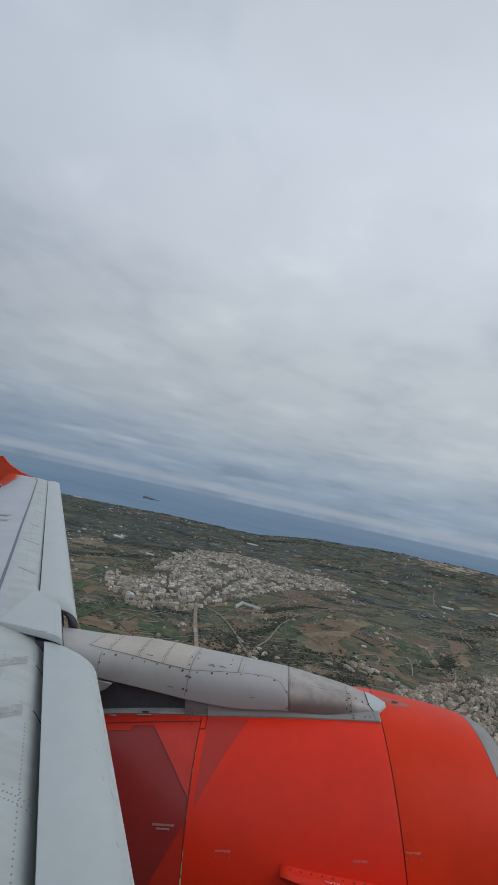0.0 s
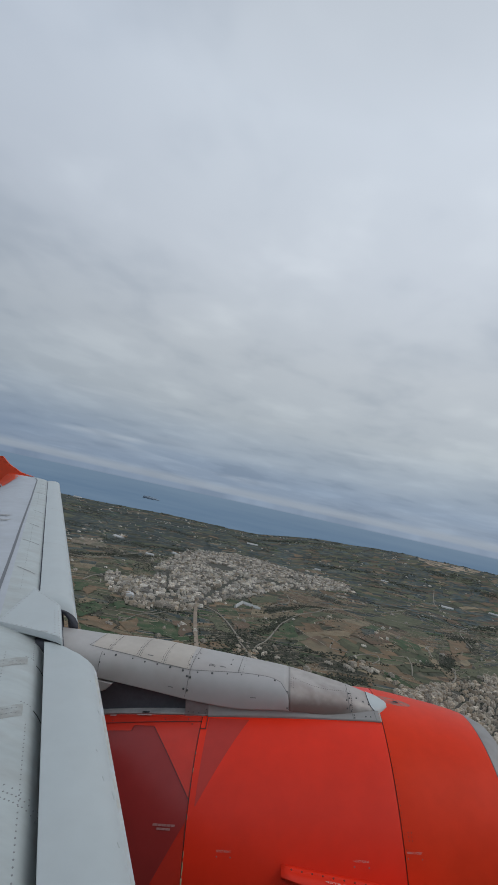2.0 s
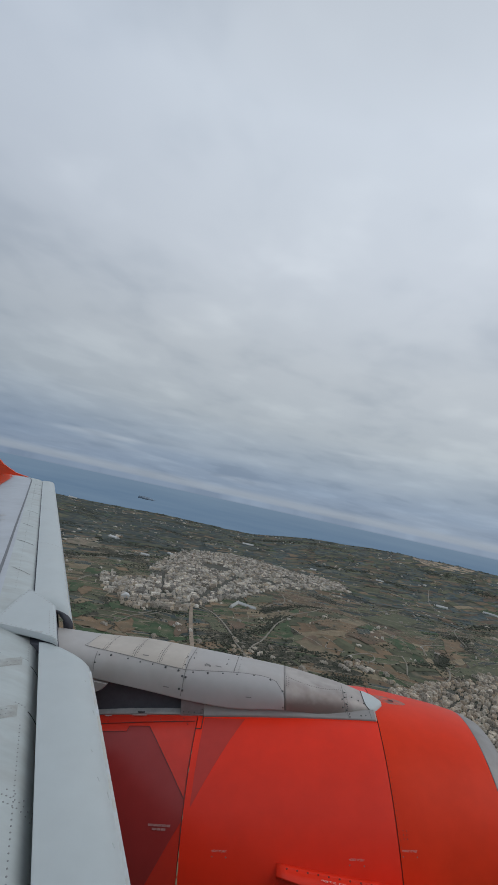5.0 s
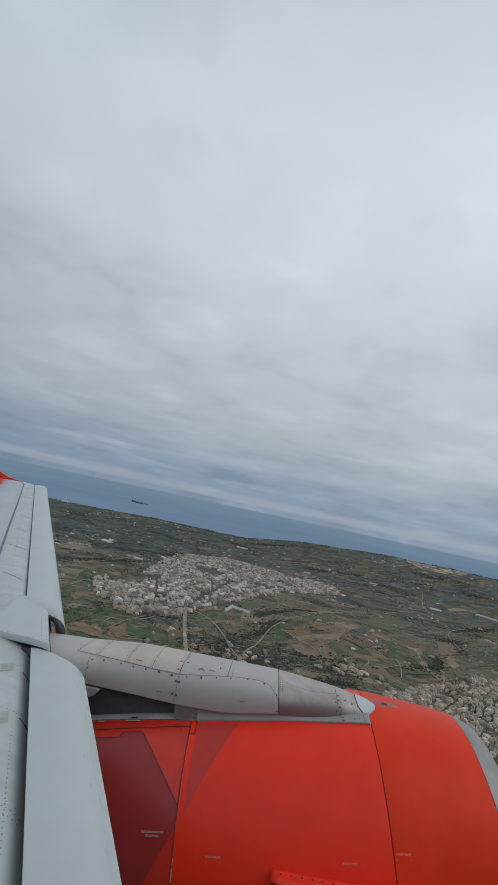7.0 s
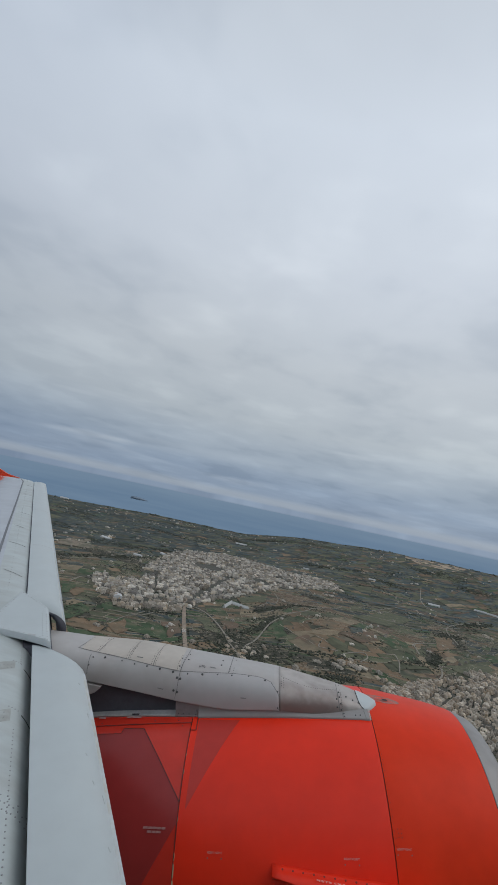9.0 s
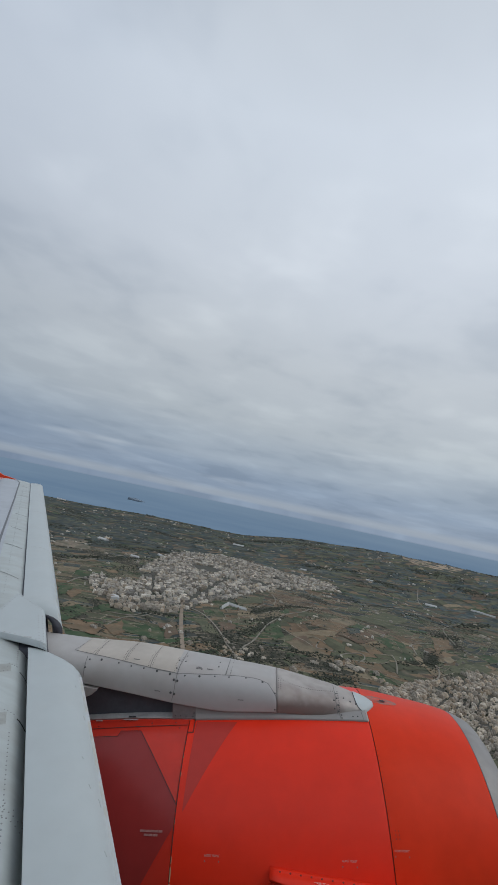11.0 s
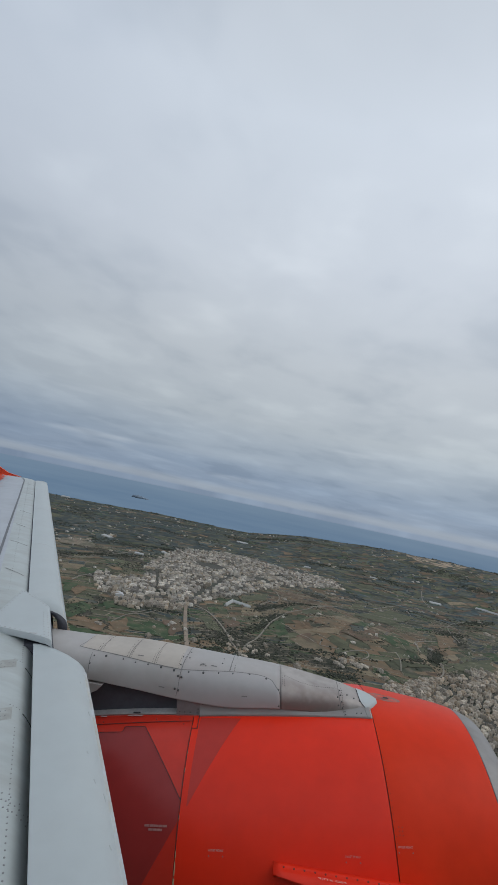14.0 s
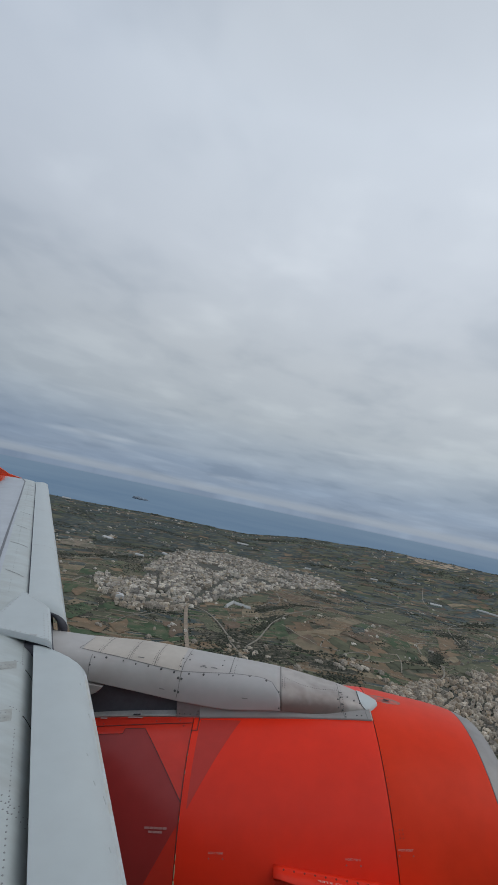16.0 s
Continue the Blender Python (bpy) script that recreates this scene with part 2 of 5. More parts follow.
def part(name, me, parent, label=""):
    if parent.parent and parent.parent.parent:
        parent = parent.parent
    ob = new(name, me)
    ob.parent = parent
    return tagged(ob, label) if label else ob


def grid(rows, closed=False, caps=False):
    """Quads through rows of points; closed joins each row's ends."""
    n = len(rows[0])
    verts = [p for r in rows for p in r]
    faces = []
    for i in range(len(rows) - 1):
        for j in range(n if closed else n - 1):
            k = (j + 1) % n
            faces.append((i * n + j, i * n + k, (i + 1) * n + k, (i + 1) * n + j))
    if caps:
        faces.append(tuple(range(n))[::-1])
        faces.append(tuple((len(rows) - 1) * n + j for j in range(n)))
    return verts, faces


def curve_at(xs, ys):
    """A smooth curve through a few points."""
    xs, ys = np.array(xs, float), np.array(ys, float)
    m = np.gradient(ys, xs)

    def at(x):
        x = min(max(x, xs[0]), xs[-1])
        i = min(int(np.searchsorted(xs, x, side="right")) - 1, len(xs) - 2)
        h = xs[i + 1] - xs[i]
        u = (x - xs[i]) / h
        return float((2 * u**3 - 3 * u**2 + 1) * ys[i] + (u**3 - 2 * u**2 + u) * h * m[i] + (3 * u**2 - 2 * u**3) * ys[i + 1] + (u**3 - u**2) * h * m[i + 1])
    return at


def strip(surface, path, width, mat, lift=0.0015, steps=10):
    """A narrow strip along a path of surface parameters (a, b); surface(a, b, lift) gives the point."""
    pts = []
    for (a0, b0), (a1, b1) in zip(path, path[1:]):
        for k in range(steps):
            u = k / steps
            pts.append((a0 + (a1 - a0) * u, b0 + (b1 - b0) * u))
    pts.append(path[-1])
    line = [Vector(surface(a, b, lift)) for a, b in pts]
    rows = []
    for i, p in enumerate(line):
        along = (line[min(i + 1, len(line) - 1)] - line[max(i - 1, 0)]).normalized()
        a, b = pts[i]
        normal = (Vector(surface(a, b, lift + 0.01)) - Vector(surface(a, b, lift))).normalized()
        side = along.cross(normal).normalized() * width / 2
        rows.append([p - side, p + side])
    return grid(rows)


def disc(p, n, r, h=0.002, sides=10):
    """A low round head at p along n."""
    n = Vector(n).normalized()
    u = n.orthogonal().normalized()
    v = n.cross(u)
    ring = [(math.cos(2 * math.pi * k / sides), math.sin(2 * math.pi * k / sides)) for k in range(sides)]
    low = [Vector(p) + (u * c + v * s) * r for c, s in ring]
    top = [Vector(p) + (u * c + v * s) * r * 0.8 + n * h for c, s in ring]
    return grid([low, top], closed=True, caps=True)


# ---------------------------------------------------------------- the airliner
airliner = tagged(new("airliner"), "orange and pale grey airliner in climbing flight with slats extended", "airliner")
airliner.matrix_world = AIR

# engine cowling: turned about an axis along X
AX_Y, AX_Z = 5.7799, -2.492
RAD = curve_at([-3.2, -2.3, -1.5, -0.721, -0.1, 0.35, 0.697, 1.08, 1.30, 1.4714, 1.57, 1.63, 1.655],
               [0.84, 1.00, 1.095, 1.134, 1.138, 1.131, 1.1144, 1.045, 0.998, 0.949, 0.908, 0.865, 0.82])


def cowl(x, deg, lift=0.0):
    r, a = RAD(x) + lift, radians(deg)
    return (x, AX_Y - r * math.sin(a), AX_Z + r * math.cos(a))


def turned(x0, x1, n):
    xs = [x0 + (x1 - x0) * k / n for k in range(n + 1)]
    rings = [(x, RAD(x)) for x in xs]
    return grid([[(x, AX_Y - r * math.sin(2 * math.pi * k / 128), AX_Z + r * math.cos(2 * math.pi * k / 128)) for k in range(128)] for x, r in rings], closed=True)


nacelle = part("engine_nacelle", None, airliner, "glossy orange engine cowling under the wing")
inlet = part("inlet_cowl", mesh_of("inlet_cowl", *turned(0.700, 1.469, 24), INLET), nacelle)
part("fan_cowl", mesh_of("fan_cowl", *turned(-0.718, 0.694, 30), ORANGE), nacelle)
part("reverser_cowl", mesh_of("reverser_cowl", *turned(-3.2, -0.724, 30), REVERSER), nacelle)
core = [[(x, AX_Y - (RAD(x) - 0.015) * math.sin(2 * math.pi * k / 96), AX_Z + (RAD(x) - 0.015) * math.cos(2 * math.pi * k / 96)) for k in range(96)] for x in np.linspace(-3.15, 1.45, 40)]
part("cowl_lining", mesh_of("cowl_lining", *grid(core, closed=True), SEAL), nacelle, "dark lining seen in the cowl joints")
lip_rings = [(1.473, 0.937), (1.4735, RAD(1.4735))] + [(x, RAD(x)) for x in np.linspace(1.48, 1.65, 14)] + [(1.655, 0.80), (1.64, 0.775), (1.58, 0.755), (1.40, 0.75), (1.0, 0.79), (0.5, 0.84)]
part("inlet_lip", mesh_of("inlet_lip", *grid([[(x, AX_Y - r * math.sin(2 * math.pi * k / 128), AX_Z + r * math.cos(2 * math.pi * k / 128)) for k in range(128)] for x, r in lip_rings], closed=True), LIP), nacelle, "bare grey metal inlet lip")


def cowl_patch(corners, lift, n=14, rim=True):
    """A panel on the cowl between four corners (x, degrees from the top), with a turned-down rim."""
    (a, b, c, d) = [Vector((*p, 0)) for p in corners]
    rows = []
    for i in range(n + 1):
        u = i / n
        lo, hi = a.lerp(b, u), d.lerp(c, u)
        rows.append([cowl(*lo.lerp(hi, j / n)[:2], lift) for j in range(n + 1)])
    verts, faces = grid(rows)
    if rim:
        loop = [(0, j) for j in range(n)] + [(i, n) for i in range(n)] + [(n, j) for j in range(n, 0, -1)] + [(i, 0) for i in range(n, 0, -1)]
        base = len(verts)
        for i, j in loop:
            x, y, z = rows[i][j]
            k = (math.hypot(y - AX_Y, z - AX_Z) - lift - 0.002) / math.hypot(y - AX_Y, z - AX_Z)
            verts.append((x, AX_Y + (y - AX_Y) * k, AX_Z + (z - AX_Z) * k))
        for q in range(len(loop)):
            w = (q + 1) % len(loop)
            faces.append((loop[q][0] * (n + 1) + loop[q][1], loop[w][0] * (n + 1) + loop[w][1], base + w, base + q))
    return verts, faces


# maroon painted reflections: reverser door with stepped top edge, wedge on fan cowl
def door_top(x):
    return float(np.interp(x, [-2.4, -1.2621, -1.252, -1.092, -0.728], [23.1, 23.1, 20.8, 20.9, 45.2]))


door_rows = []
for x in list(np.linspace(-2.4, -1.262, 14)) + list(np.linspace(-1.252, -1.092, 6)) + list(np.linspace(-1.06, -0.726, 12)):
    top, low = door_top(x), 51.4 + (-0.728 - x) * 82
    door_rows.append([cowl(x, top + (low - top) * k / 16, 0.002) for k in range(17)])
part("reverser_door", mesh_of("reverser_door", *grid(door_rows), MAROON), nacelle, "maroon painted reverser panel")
part("cowl_wedge", mesh_of("cowl_wedge", *cowl_patch([(-0.663, 16.5), (-0.343, 16.6), (-0.672, 47.2), (-0.676, 46.9)], 0.0012, rim=False), WEDGE_REFLECTION), nacelle, "maroon painted wedge")
for path, wd in (([(-2.0, 23.0), (-1.262, 23.0), (-1.25, 20.7), (-1.092, 20.8), (-0.723, 45.3)], 0.0045),
                 ([(-0.721, 45.3), (-0.721, 57)], 0.004), ([(-0.721, 22), (-0.721, 45)], 0.003), ([(-0.721, 21.5), (-0.676, 21.5), (-0.676, 15.5)], 0.006),
                 ([(-2.0, 19.6), (-1.35, 19.2), (-0.72, 18.2)], 0.005)):
    part("panel_joint", mesh_of("panel_joint", *strip(cowl, path, wd, SEAL, 0.004, 14), SEAL), nacelle)
# oval drain scoop on top of the inlet
RUB = material("rubbed_grey_paint", (0.36, 0.16, 0.13), 0.6, vary=0.2, scale=18, fleck=((0.70, 0.05, 0.015), 9.0, 0.9))
part("rubbed_patch", mesh_of("rubbed_patch", *grid([[cowl(0.83 + 0.16 * a * math.cos(2 * math.pi * k / 24), -3.4 + 3.4 * a * math.sin(2 * math.pi * k / 24), 0.0015) for k in range(24)] for a in (1.0, 0.7, 0.4, 0.02)], closed=True), RUB), inlet, "greyish rubbed paint round the scoop")
scoop = [[(0.845 + 0.07 * a * math.cos(2 * math.pi * k / 24), -3.6 + 2.2 * a * math.sin(2 * math.pi * k / 24)) for k in range(24)] for a in (1.0, 0.85, 0.3)]
part("inlet_scoop", mesh_of("inlet_scoop", *grid([[cowl(x, t, 0.004 - 0.010 * i * 0.3) for x, t in ring] for i, ring in enumerate(scoop)], closed=True), SCOOP), inlet, "grey oval scoop")
part("scoop_hole", mesh_of("scoop_hole", *grid([[cowl(0.868 + 0.026 * a * math.cos(2 * math.pi * k / 16), -3.0 + 0.9 * a * math.sin(2 * math.pi * k / 16), 0.006) for k in range(16)] for a in (1.0, 0.02)], closed=True), SEAL), inlet)
# strake on the inboard flank
def fin(x, out, side):
    deg = 62.0 + 4.6 * (x + 0.05) / 0.9
    p = Vector(cowl(x, deg, out))
    t = Vector((0, -math.cos(radians(deg)), -math.sin(radians(deg))))
    return p + t * side
xs = np.linspace(-0.085, 0.92, 16)
rows = []
for x in xs:
    hgt = 0.085 + 0.16 * min(1, (x + 0.085) / 0.35) * (1 - 0.25 * max(0, (x - 0.5) / 0.42))
    rows.append([fin(x, -0.01, -0.045), fin(x, 0.012, -0.028), fin(x, 0.03, -0.012), fin(x, hgt, 0.004), fin(x, hgt, 0.012), fin(x, 0.03, 0.02), fin(x, -0.01, 0.04)])
strake = part("strake", mesh_of("strake", *grid(rows, closed=True, caps=True), ORANGE), nacelle, "orange strake fin")
for k in range(14):
    x = -0.02 + 0.065 * k
    p, p2 = fin(x, 0.012, -0.030), fin(x, 0.030, -0.014)
    n = (p2 - p).cross(Vector((1, 0, 0)))
    if n.z < 0:
        n = -n
    part("bolt", mesh_of("bolt", *disc(p.lerp(p2, 0.4), n, 0.006, 0.001), STRAKE_BOLT), strake)


def lettering(text, size, m, parent, mat, name="stencil", label=""):
    cu = bpy.data.curves.new(name, "FONT")
    cu.body, cu.size, cu.align_x, cu.align_y = text, size, "CENTER", "CENTER"
    tmp = new(name, cu)
    bpy.context.view_layer.update()
    me = bpy.data.meshes.new_from_object(tmp.evaluated_get(bpy.context.evaluated_depsgraph_get()))
    bpy.data.objects.remove(tmp)
    me.materials.clear()
    me.materials.append(mat)
    ob = part(name, me, parent, label)
    ob.matrix_basis = m
    return ob


def cowl_frame(x, deg, lift, turn=0):
    """A frame lying on the cowl: its x to the nose, its y up the flank."""
    p, q = Vector(cowl(x, deg, lift)), Vector(cowl(x + 0.02, deg, lift))
    ex = (q - p).normalized()
    ez = Vector((0, -math.sin(radians(deg)), math.cos(radians(deg))))
    ez = (ez - ex * ez.dot(ex)).normalized()
    ey = ez.cross(ex)
    m = Matrix((ex, ey, ez)).transposed().to_4x4()
    m.translation = p
    return m @ pose(0, 0, 0, 0, 0, turn)


for x, deg in ((-0.455, 58.0), (0.42, 58.1), (0.76, 55.3)):
    lettering("HOIST POINT", 0.016, cowl_frame(x, deg, 0.004), nacelle, STENCIL, label="small white stencilled words")
    for dx in (-0.045, 0.045):
        part("bolt", mesh_of("bolt", *disc(cowl(x + dx, deg + 1.4, 0), Vector(cowl(x, deg, 1)) - Vector(cowl(x, deg, 0)), 0.004), LINE), nacelle)
m = cowl_frame(-0.866, 53.0, 0.006)
for dy, words in ((0.010, ((-0.062, 0.034), (-0.030, 0.026), (0.0, 0.030), (0.031, 0.027), (0.060, 0.026))), (-0.010, ((-0.034, 0.030), (-0.004, 0.026), (0.027, 0.032)))):
    for cx, wd in words:
        bar = [(cx - wd / 2, dy - 0.006, 0), (cx + wd / 2, dy - 0.006, 0), (cx + wd / 2, dy + 0.006, 0), (cx - wd / 2, dy + 0.006, 0)]
        ob = part("stencil", mesh_of("stencil", bar, [(0, 1, 2, 3)], FAINT, False), nacelle, "worn white stencil lines")
        ob.matrix_basis = m
p0, p1 = fin(0.16, 0.045, -0.012), fin(0.36, 0.045, -0.012)
ex = (p0 - p1).normalized()
ey = (fin(0.26, 0.03, -0.012) - fin(0.26, 0.12, -0.008)).normalized()
ey = (ey - ex * ey.dot(ex)).normalized()
ez = ex.cross(ey)
m = Matrix((ex, ey, ez)).transposed().to_4x4()
m.translation = fin(0.275, 0.080, -0.012) - ez * 0.003
lettering("NO STEP", 0.044, m, strake, WARNING, label="white stencilled warning")

CHIP = material("chipped_paint", (0.52, 0.42, 0.26), 0.7, vary=0.2, scale=40)
for a, b, wd in ((58.6, 60.4, 0.004), (61.2, 64.6, 0.007), (65.2, 70.5, 0.009), (49.6, 50.6, 0.003), (36.0, 37.2, 0.003), (30.5, 31.2, 0.003)):
    part("paint_chip", mesh_of("paint_chip", *strip(cowl, [(-0.7175, a), (-0.716, (a + b) / 2), (-0.7175, b)], wd, CHIP, 0.003, 5), CHIP), nacelle)
for k in range(6):
    n = Vector(cowl(0.72, 50, 1)) - Vector(cowl(0.72, 50, 0))
    part("bolt", mesh_of("bolt", *disc(cowl(0.735 + 0.022 * (k % 2), 50.2 + 1.05 * (k // 2), 0), n, 0.0035), STRAKE_BOLT), nacelle)
for k in range(16):
    n = Vector(cowl(0.71, 30 + 1.6 * k, 1)) - Vector(cowl(0.71, 30 + 1.6 * k, 0))
    part("bolt", mesh_of("bolt", *disc(cowl(0.712, 26 + 1.9 * k, 0), n, 0.0025), STRAKE_BOLT), nacelle)
# pylon between wing and cowling
P_TOP = curve_at([-2.25, -2.018, -1.722, -1.219, -0.824, -0.483, -0.004, 0.279, 0.465, 0.649, 0.74, 0.80],
                 [-0.86, -0.880, -0.914, -0.950, -1.012, -1.070, -1.160, -1.228, -1.274, -1.338, -1.368, -1.388])
P_LOW = curve_at([-2.25, -1.597, -1.2, -0.778, -0.459, -0.053, 0.30, 0.80], [-1.02, -1.132, -1.205, -1.285, -1.328, -1.335, -1.375, -1.41])
P_HALF = curve_at([-2.25, -1.2, -0.4, 0.1, 0.4, 0.6, 0.72, 0.77], [0.27, 0.275, 0.275, 0.25, 0.20, 0.15, 0.10, 0.03])


def pylon_at(x, q, lift=0.0):
    """q: 0 at the inboard lower edge, 90 on the crest, 180 at the outboard lower edge."""
    a = radians(q)
    c, s = math.cos(a), math.sin(a)
    w = P_HALF(x) + lift
    y = AX_Y - 0.03 - w * math.copysign(abs(c) ** 0.55, c)
    z = P_LOW(x) + (P_TOP(x) + lift - P_LOW(x)) * max(s, 0) ** 0.8
    return (x, y, z)


pylon = part("pylon", None, airliner, "pale grey engine pylon fairing with bolted panels")
qs = [0, 0.25] + list(np.linspace(3.75, 176.25, 47)) + [179.75, 180]
part("pylon_fairing", mesh_of("pylon_fairing", *grid([[pylon_at(x, q) for q in qs] + [(x, AX_Y - 0.03 + P_HALF(x) * 0.6, P_LOW(x) + 0.01), (x, AX_Y - 0.03 - P_HALF(x) * 0.6, P_LOW(x) + 0.01)] for x in np.linspace(-2.25, -0.032, 52)], closed=True, caps=True), PYLON), pylon)
part("pylon_nose", mesh_of("pylon_nose", *grid([[pylon_at(x, q) for q in qs] + [(x, AX_Y - 0.03 + P_HALF(x) * 0.6, P_LOW(x) + 0.01), (x, AX_Y - 0.03 - P_HALF(x) * 0.6, P_LOW(x) + 0.01)] for x in np.linspace(-0.030, 0.765, 40)], closed=True, caps=True), NOSE_METAL), pylon, "scorched bare metal pylon nose")
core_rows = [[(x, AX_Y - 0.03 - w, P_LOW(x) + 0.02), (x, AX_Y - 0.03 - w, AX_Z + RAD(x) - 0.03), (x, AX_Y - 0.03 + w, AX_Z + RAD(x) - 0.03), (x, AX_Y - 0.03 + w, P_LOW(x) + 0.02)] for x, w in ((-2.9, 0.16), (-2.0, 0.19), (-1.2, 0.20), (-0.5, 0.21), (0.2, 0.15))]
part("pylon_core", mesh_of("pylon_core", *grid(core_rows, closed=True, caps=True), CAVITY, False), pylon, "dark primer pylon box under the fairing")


def skirt_at(x, u, lift=0.0):
    """u: 0 under the fairing, 1 at the edge on the cowl, with a hollow between."""
    edge = 15.9 - 2.0 * (x + 0.676) / 1.355
    a = Vector((x, AX_Y - 0.03 - P_HALF(x) * 0.93, P_LOW(x) + 0.012))
    b = Vector(cowl(x, edge, 0.014 + lift))
    c = Vector((x, (a.y + b.y) / 2 + 0.012, min(a.z, b.z + 0.05) - 0.012))
    p = a.lerp(c, u).lerp(c.lerp(b, u), u)
    d, least = math.hypot(p.y - AX_Y, p.z - AX_Z), RAD(x) + 0.014
    if d < least:
        p.y, p.z = AX_Y + (p.y - AX_Y) * least / d, AX_Z + (p.z - AX_Z) * least / d
    return p + Vector((0, -0.4, 0.9)) * lift


skirt_rows = []
for x in np.linspace(-0.676, 0.684, 40):
    low = cowl(x, 15.9 - 2.0 * (x + 0.676) / 1.355, -0.004)
    skirt_rows.append([tuple(skirt_at(x, u)) for u in np.linspace(0, 1, 12)] + [low])
part("pylon_skirt", mesh_of("pylon_skirt", *grid(skirt_rows), STEEL), pylon, "grey metal skirt flaring from the fairing onto the cowl")
part("edge_strip", mesh_of("edge_strip", *strip(cowl, [(0.689, 14.2), (0.690, 8.0)], 0.008, CREAM, 0.014, 6), CREAM), pylon, "cream edge strip at the end of the skirt")
for x in (0.47, 0.648):
    part("panel_joint", mesh_of("panel_joint", *strip(skirt_at, [(x, 0.25), (x + 0.006, 0.99)], 0.005, LINE, 0.002, 8), LINE), pylon)
for x, u in ((0.485, 0.85), (0.485, 0.5), (0.575, 0.7), (0.612, 0.7)):
    part("bolt", mesh_of("bolt", *disc(skirt_at(x, u, 0.001), (0, -0.6, 0.8), 0.006), BOLT), pylon)
for k in range(6):
    part("bolt", mesh_of("bolt", *disc(skirt_at(-0.655 + 0.075 * k, 0.18, 0.001), (0, -0.9, 0.4), 0.0055), BOLT), pylon)
part("pylon_skirt", mesh_of("pylon_skirt", *cowl_patch([(-2.3, 13.9), (-0.684, 15.4), (-0.684, 12.0), (-2.3, 10.5)], 0.010, 20), STAIN), pylon)


def tip_seam(q):
    return 0.618 + 0.075 * (1 - max(math.sin(radians(q)), 0)) ** 1.4


tip_rows = [[pylon_at(tip_seam(q) + (0.77 - tip_seam(q)) * u, q, 0.006) for q in np.linspace(4, 176, 31)] for u in np.linspace(0, 1, 10)]
part("pylon_tip", mesh_of("pylon_tip", *grid(tip_rows), WHITE), pylon, "white pylon nose cap")



def pylon_plate(name, q_low, q_high, x0, x1, lift, mat, label=""):
    """A plate lying on the pylon between two edges q_low(x) and q_high(x)."""
    rows = []
    for x in np.linspace(x0, x1, 26):
        a, b = q_low(x), q_high(x)
        rows.append([pylon_at(x, a, -0.002)] + [pylon_at(x, a + (b - a) * k / 14, lift) for k in [0, 0.06] + list(range(1, 14)) + [13.94, 14]] + [pylon_at(x, b, -0.002)])
    return part(name, mesh_of(name, *grid(rows), mat), pylon, label)


LOW_EDGE = curve_at([-1.73, -1.466, -1.119, -0.835], [72.5, 60.9, 49.7, 48.4])
DOOR_EDGE = curve_at([-0.835, -0.60, -0.446, -0.284, -0.144, -0.09, -0.06, -0.035], [48.4, 58.0, 65.0, 69.5, 68.0, 61.0, 52.0, 33.0])
pylon_plate("access_panel", lambda x: LOW_EDGE(x) + 1.2, lambda x: 125, -1.70, -0.845, 0.0015, CREAM, "cream access panel")
pylon_plate("access_door", lambda x: 0.3, lambda x: DOOR_EDGE(x) - 1.0, -0.825, -0.037, 0.0025, DOOR, "grey access door")
joints = [[(x, LOW_EDGE(x)) for x in np.linspace(-1.73, -0.835, 9)], [(x, DOOR_EDGE(x)) for x in np.linspace(-0.835, -0.036, 14)] + [(-0.030, 20), (-0.034, 1)],
          [(-0.80, 110), (-0.815, 80), (-0.835, 48.4), (-0.852, 15), (-0.869, 2)], [(-0.446, 66), (-0.43, 100)], [(-1.73, 72.5), (-1.68, 100)], [(-1.595, 58), (-1.60, 10)],
          [(0.452, 100), (0.448, 70), (0.449, 42), (0.456, 2)]]
for x0 in (-1.543, -1.279, -1.062):
    joints.append([(x0, LOW_EDGE(x0)), (x0 + 0.01, 85), (x0 + 0.03, 105)])
for path in joints:
    part("panel_joint", mesh_of("panel_joint", *strip(pylon_at, path, 0.0042, LINE, 0.0035, 6), LINE), pylon)
part("panel_joint", mesh_of("panel_joint", *strip(pylon_at, [(tip_seam(q) - 0.003, q) for q in (110, 90, 75, 60, 45, 30, 18, 8)], 0.006, SEAL, 0.004, 8), SEAL), pylon)


def pylon_bolt(x, q, r=0.008):
    n = Vector(pylon_at(x, q, 0.02)) - Vector(pylon_at(x, q, 0))
    part("bolt", mesh_of("bolt", *disc(pylon_at(x, q, 0.003), n, r, 0.002), BOLT), pylon)


for x, q in ((-1.471, 52), (-1.002, 45), (-0.894, 44), (-0.654, 51), (-0.144, 64), (-0.857, 34.6), (-0.829, 33.8), (-0.879, 12), (-0.851, 11)):
    pylon_bolt(x, q, 0.0095)
for x, q in ((-1.57, 50), (-1.592, 30), (-1.323, 48.6), (-1.216, 45.4), (-1.111, 45.4), (-0.843, 81), (-0.847, 60), (-0.773, 46.5), (-0.531, 57), (-0.416, 61.5), (-0.279, 67), (-0.043, 40), (-0.045, 4),
             (-0.794, 90), (-0.789, 81), (-0.509, 90), (-0.512, 83), (0.462, 80), (0.46, 60), (0.465, 34), (0.468, 12), (0.517, 69), (0.57, 61), (0.615, 54), (0.573, 8), (0.435, 50), (0.435, 20)):
    pylon_bolt(x, q, 0.0065)
for k in range(24):
    pylon_bolt(0.01 + 0.0185 * k, 84 - 10 * math.sin(k * 0.14), 0.0028)
for k in range(10):
    pylon_bolt(-0.012 + 0.018 * (k % 2), 84 - 3.2 * k, 0.0028)
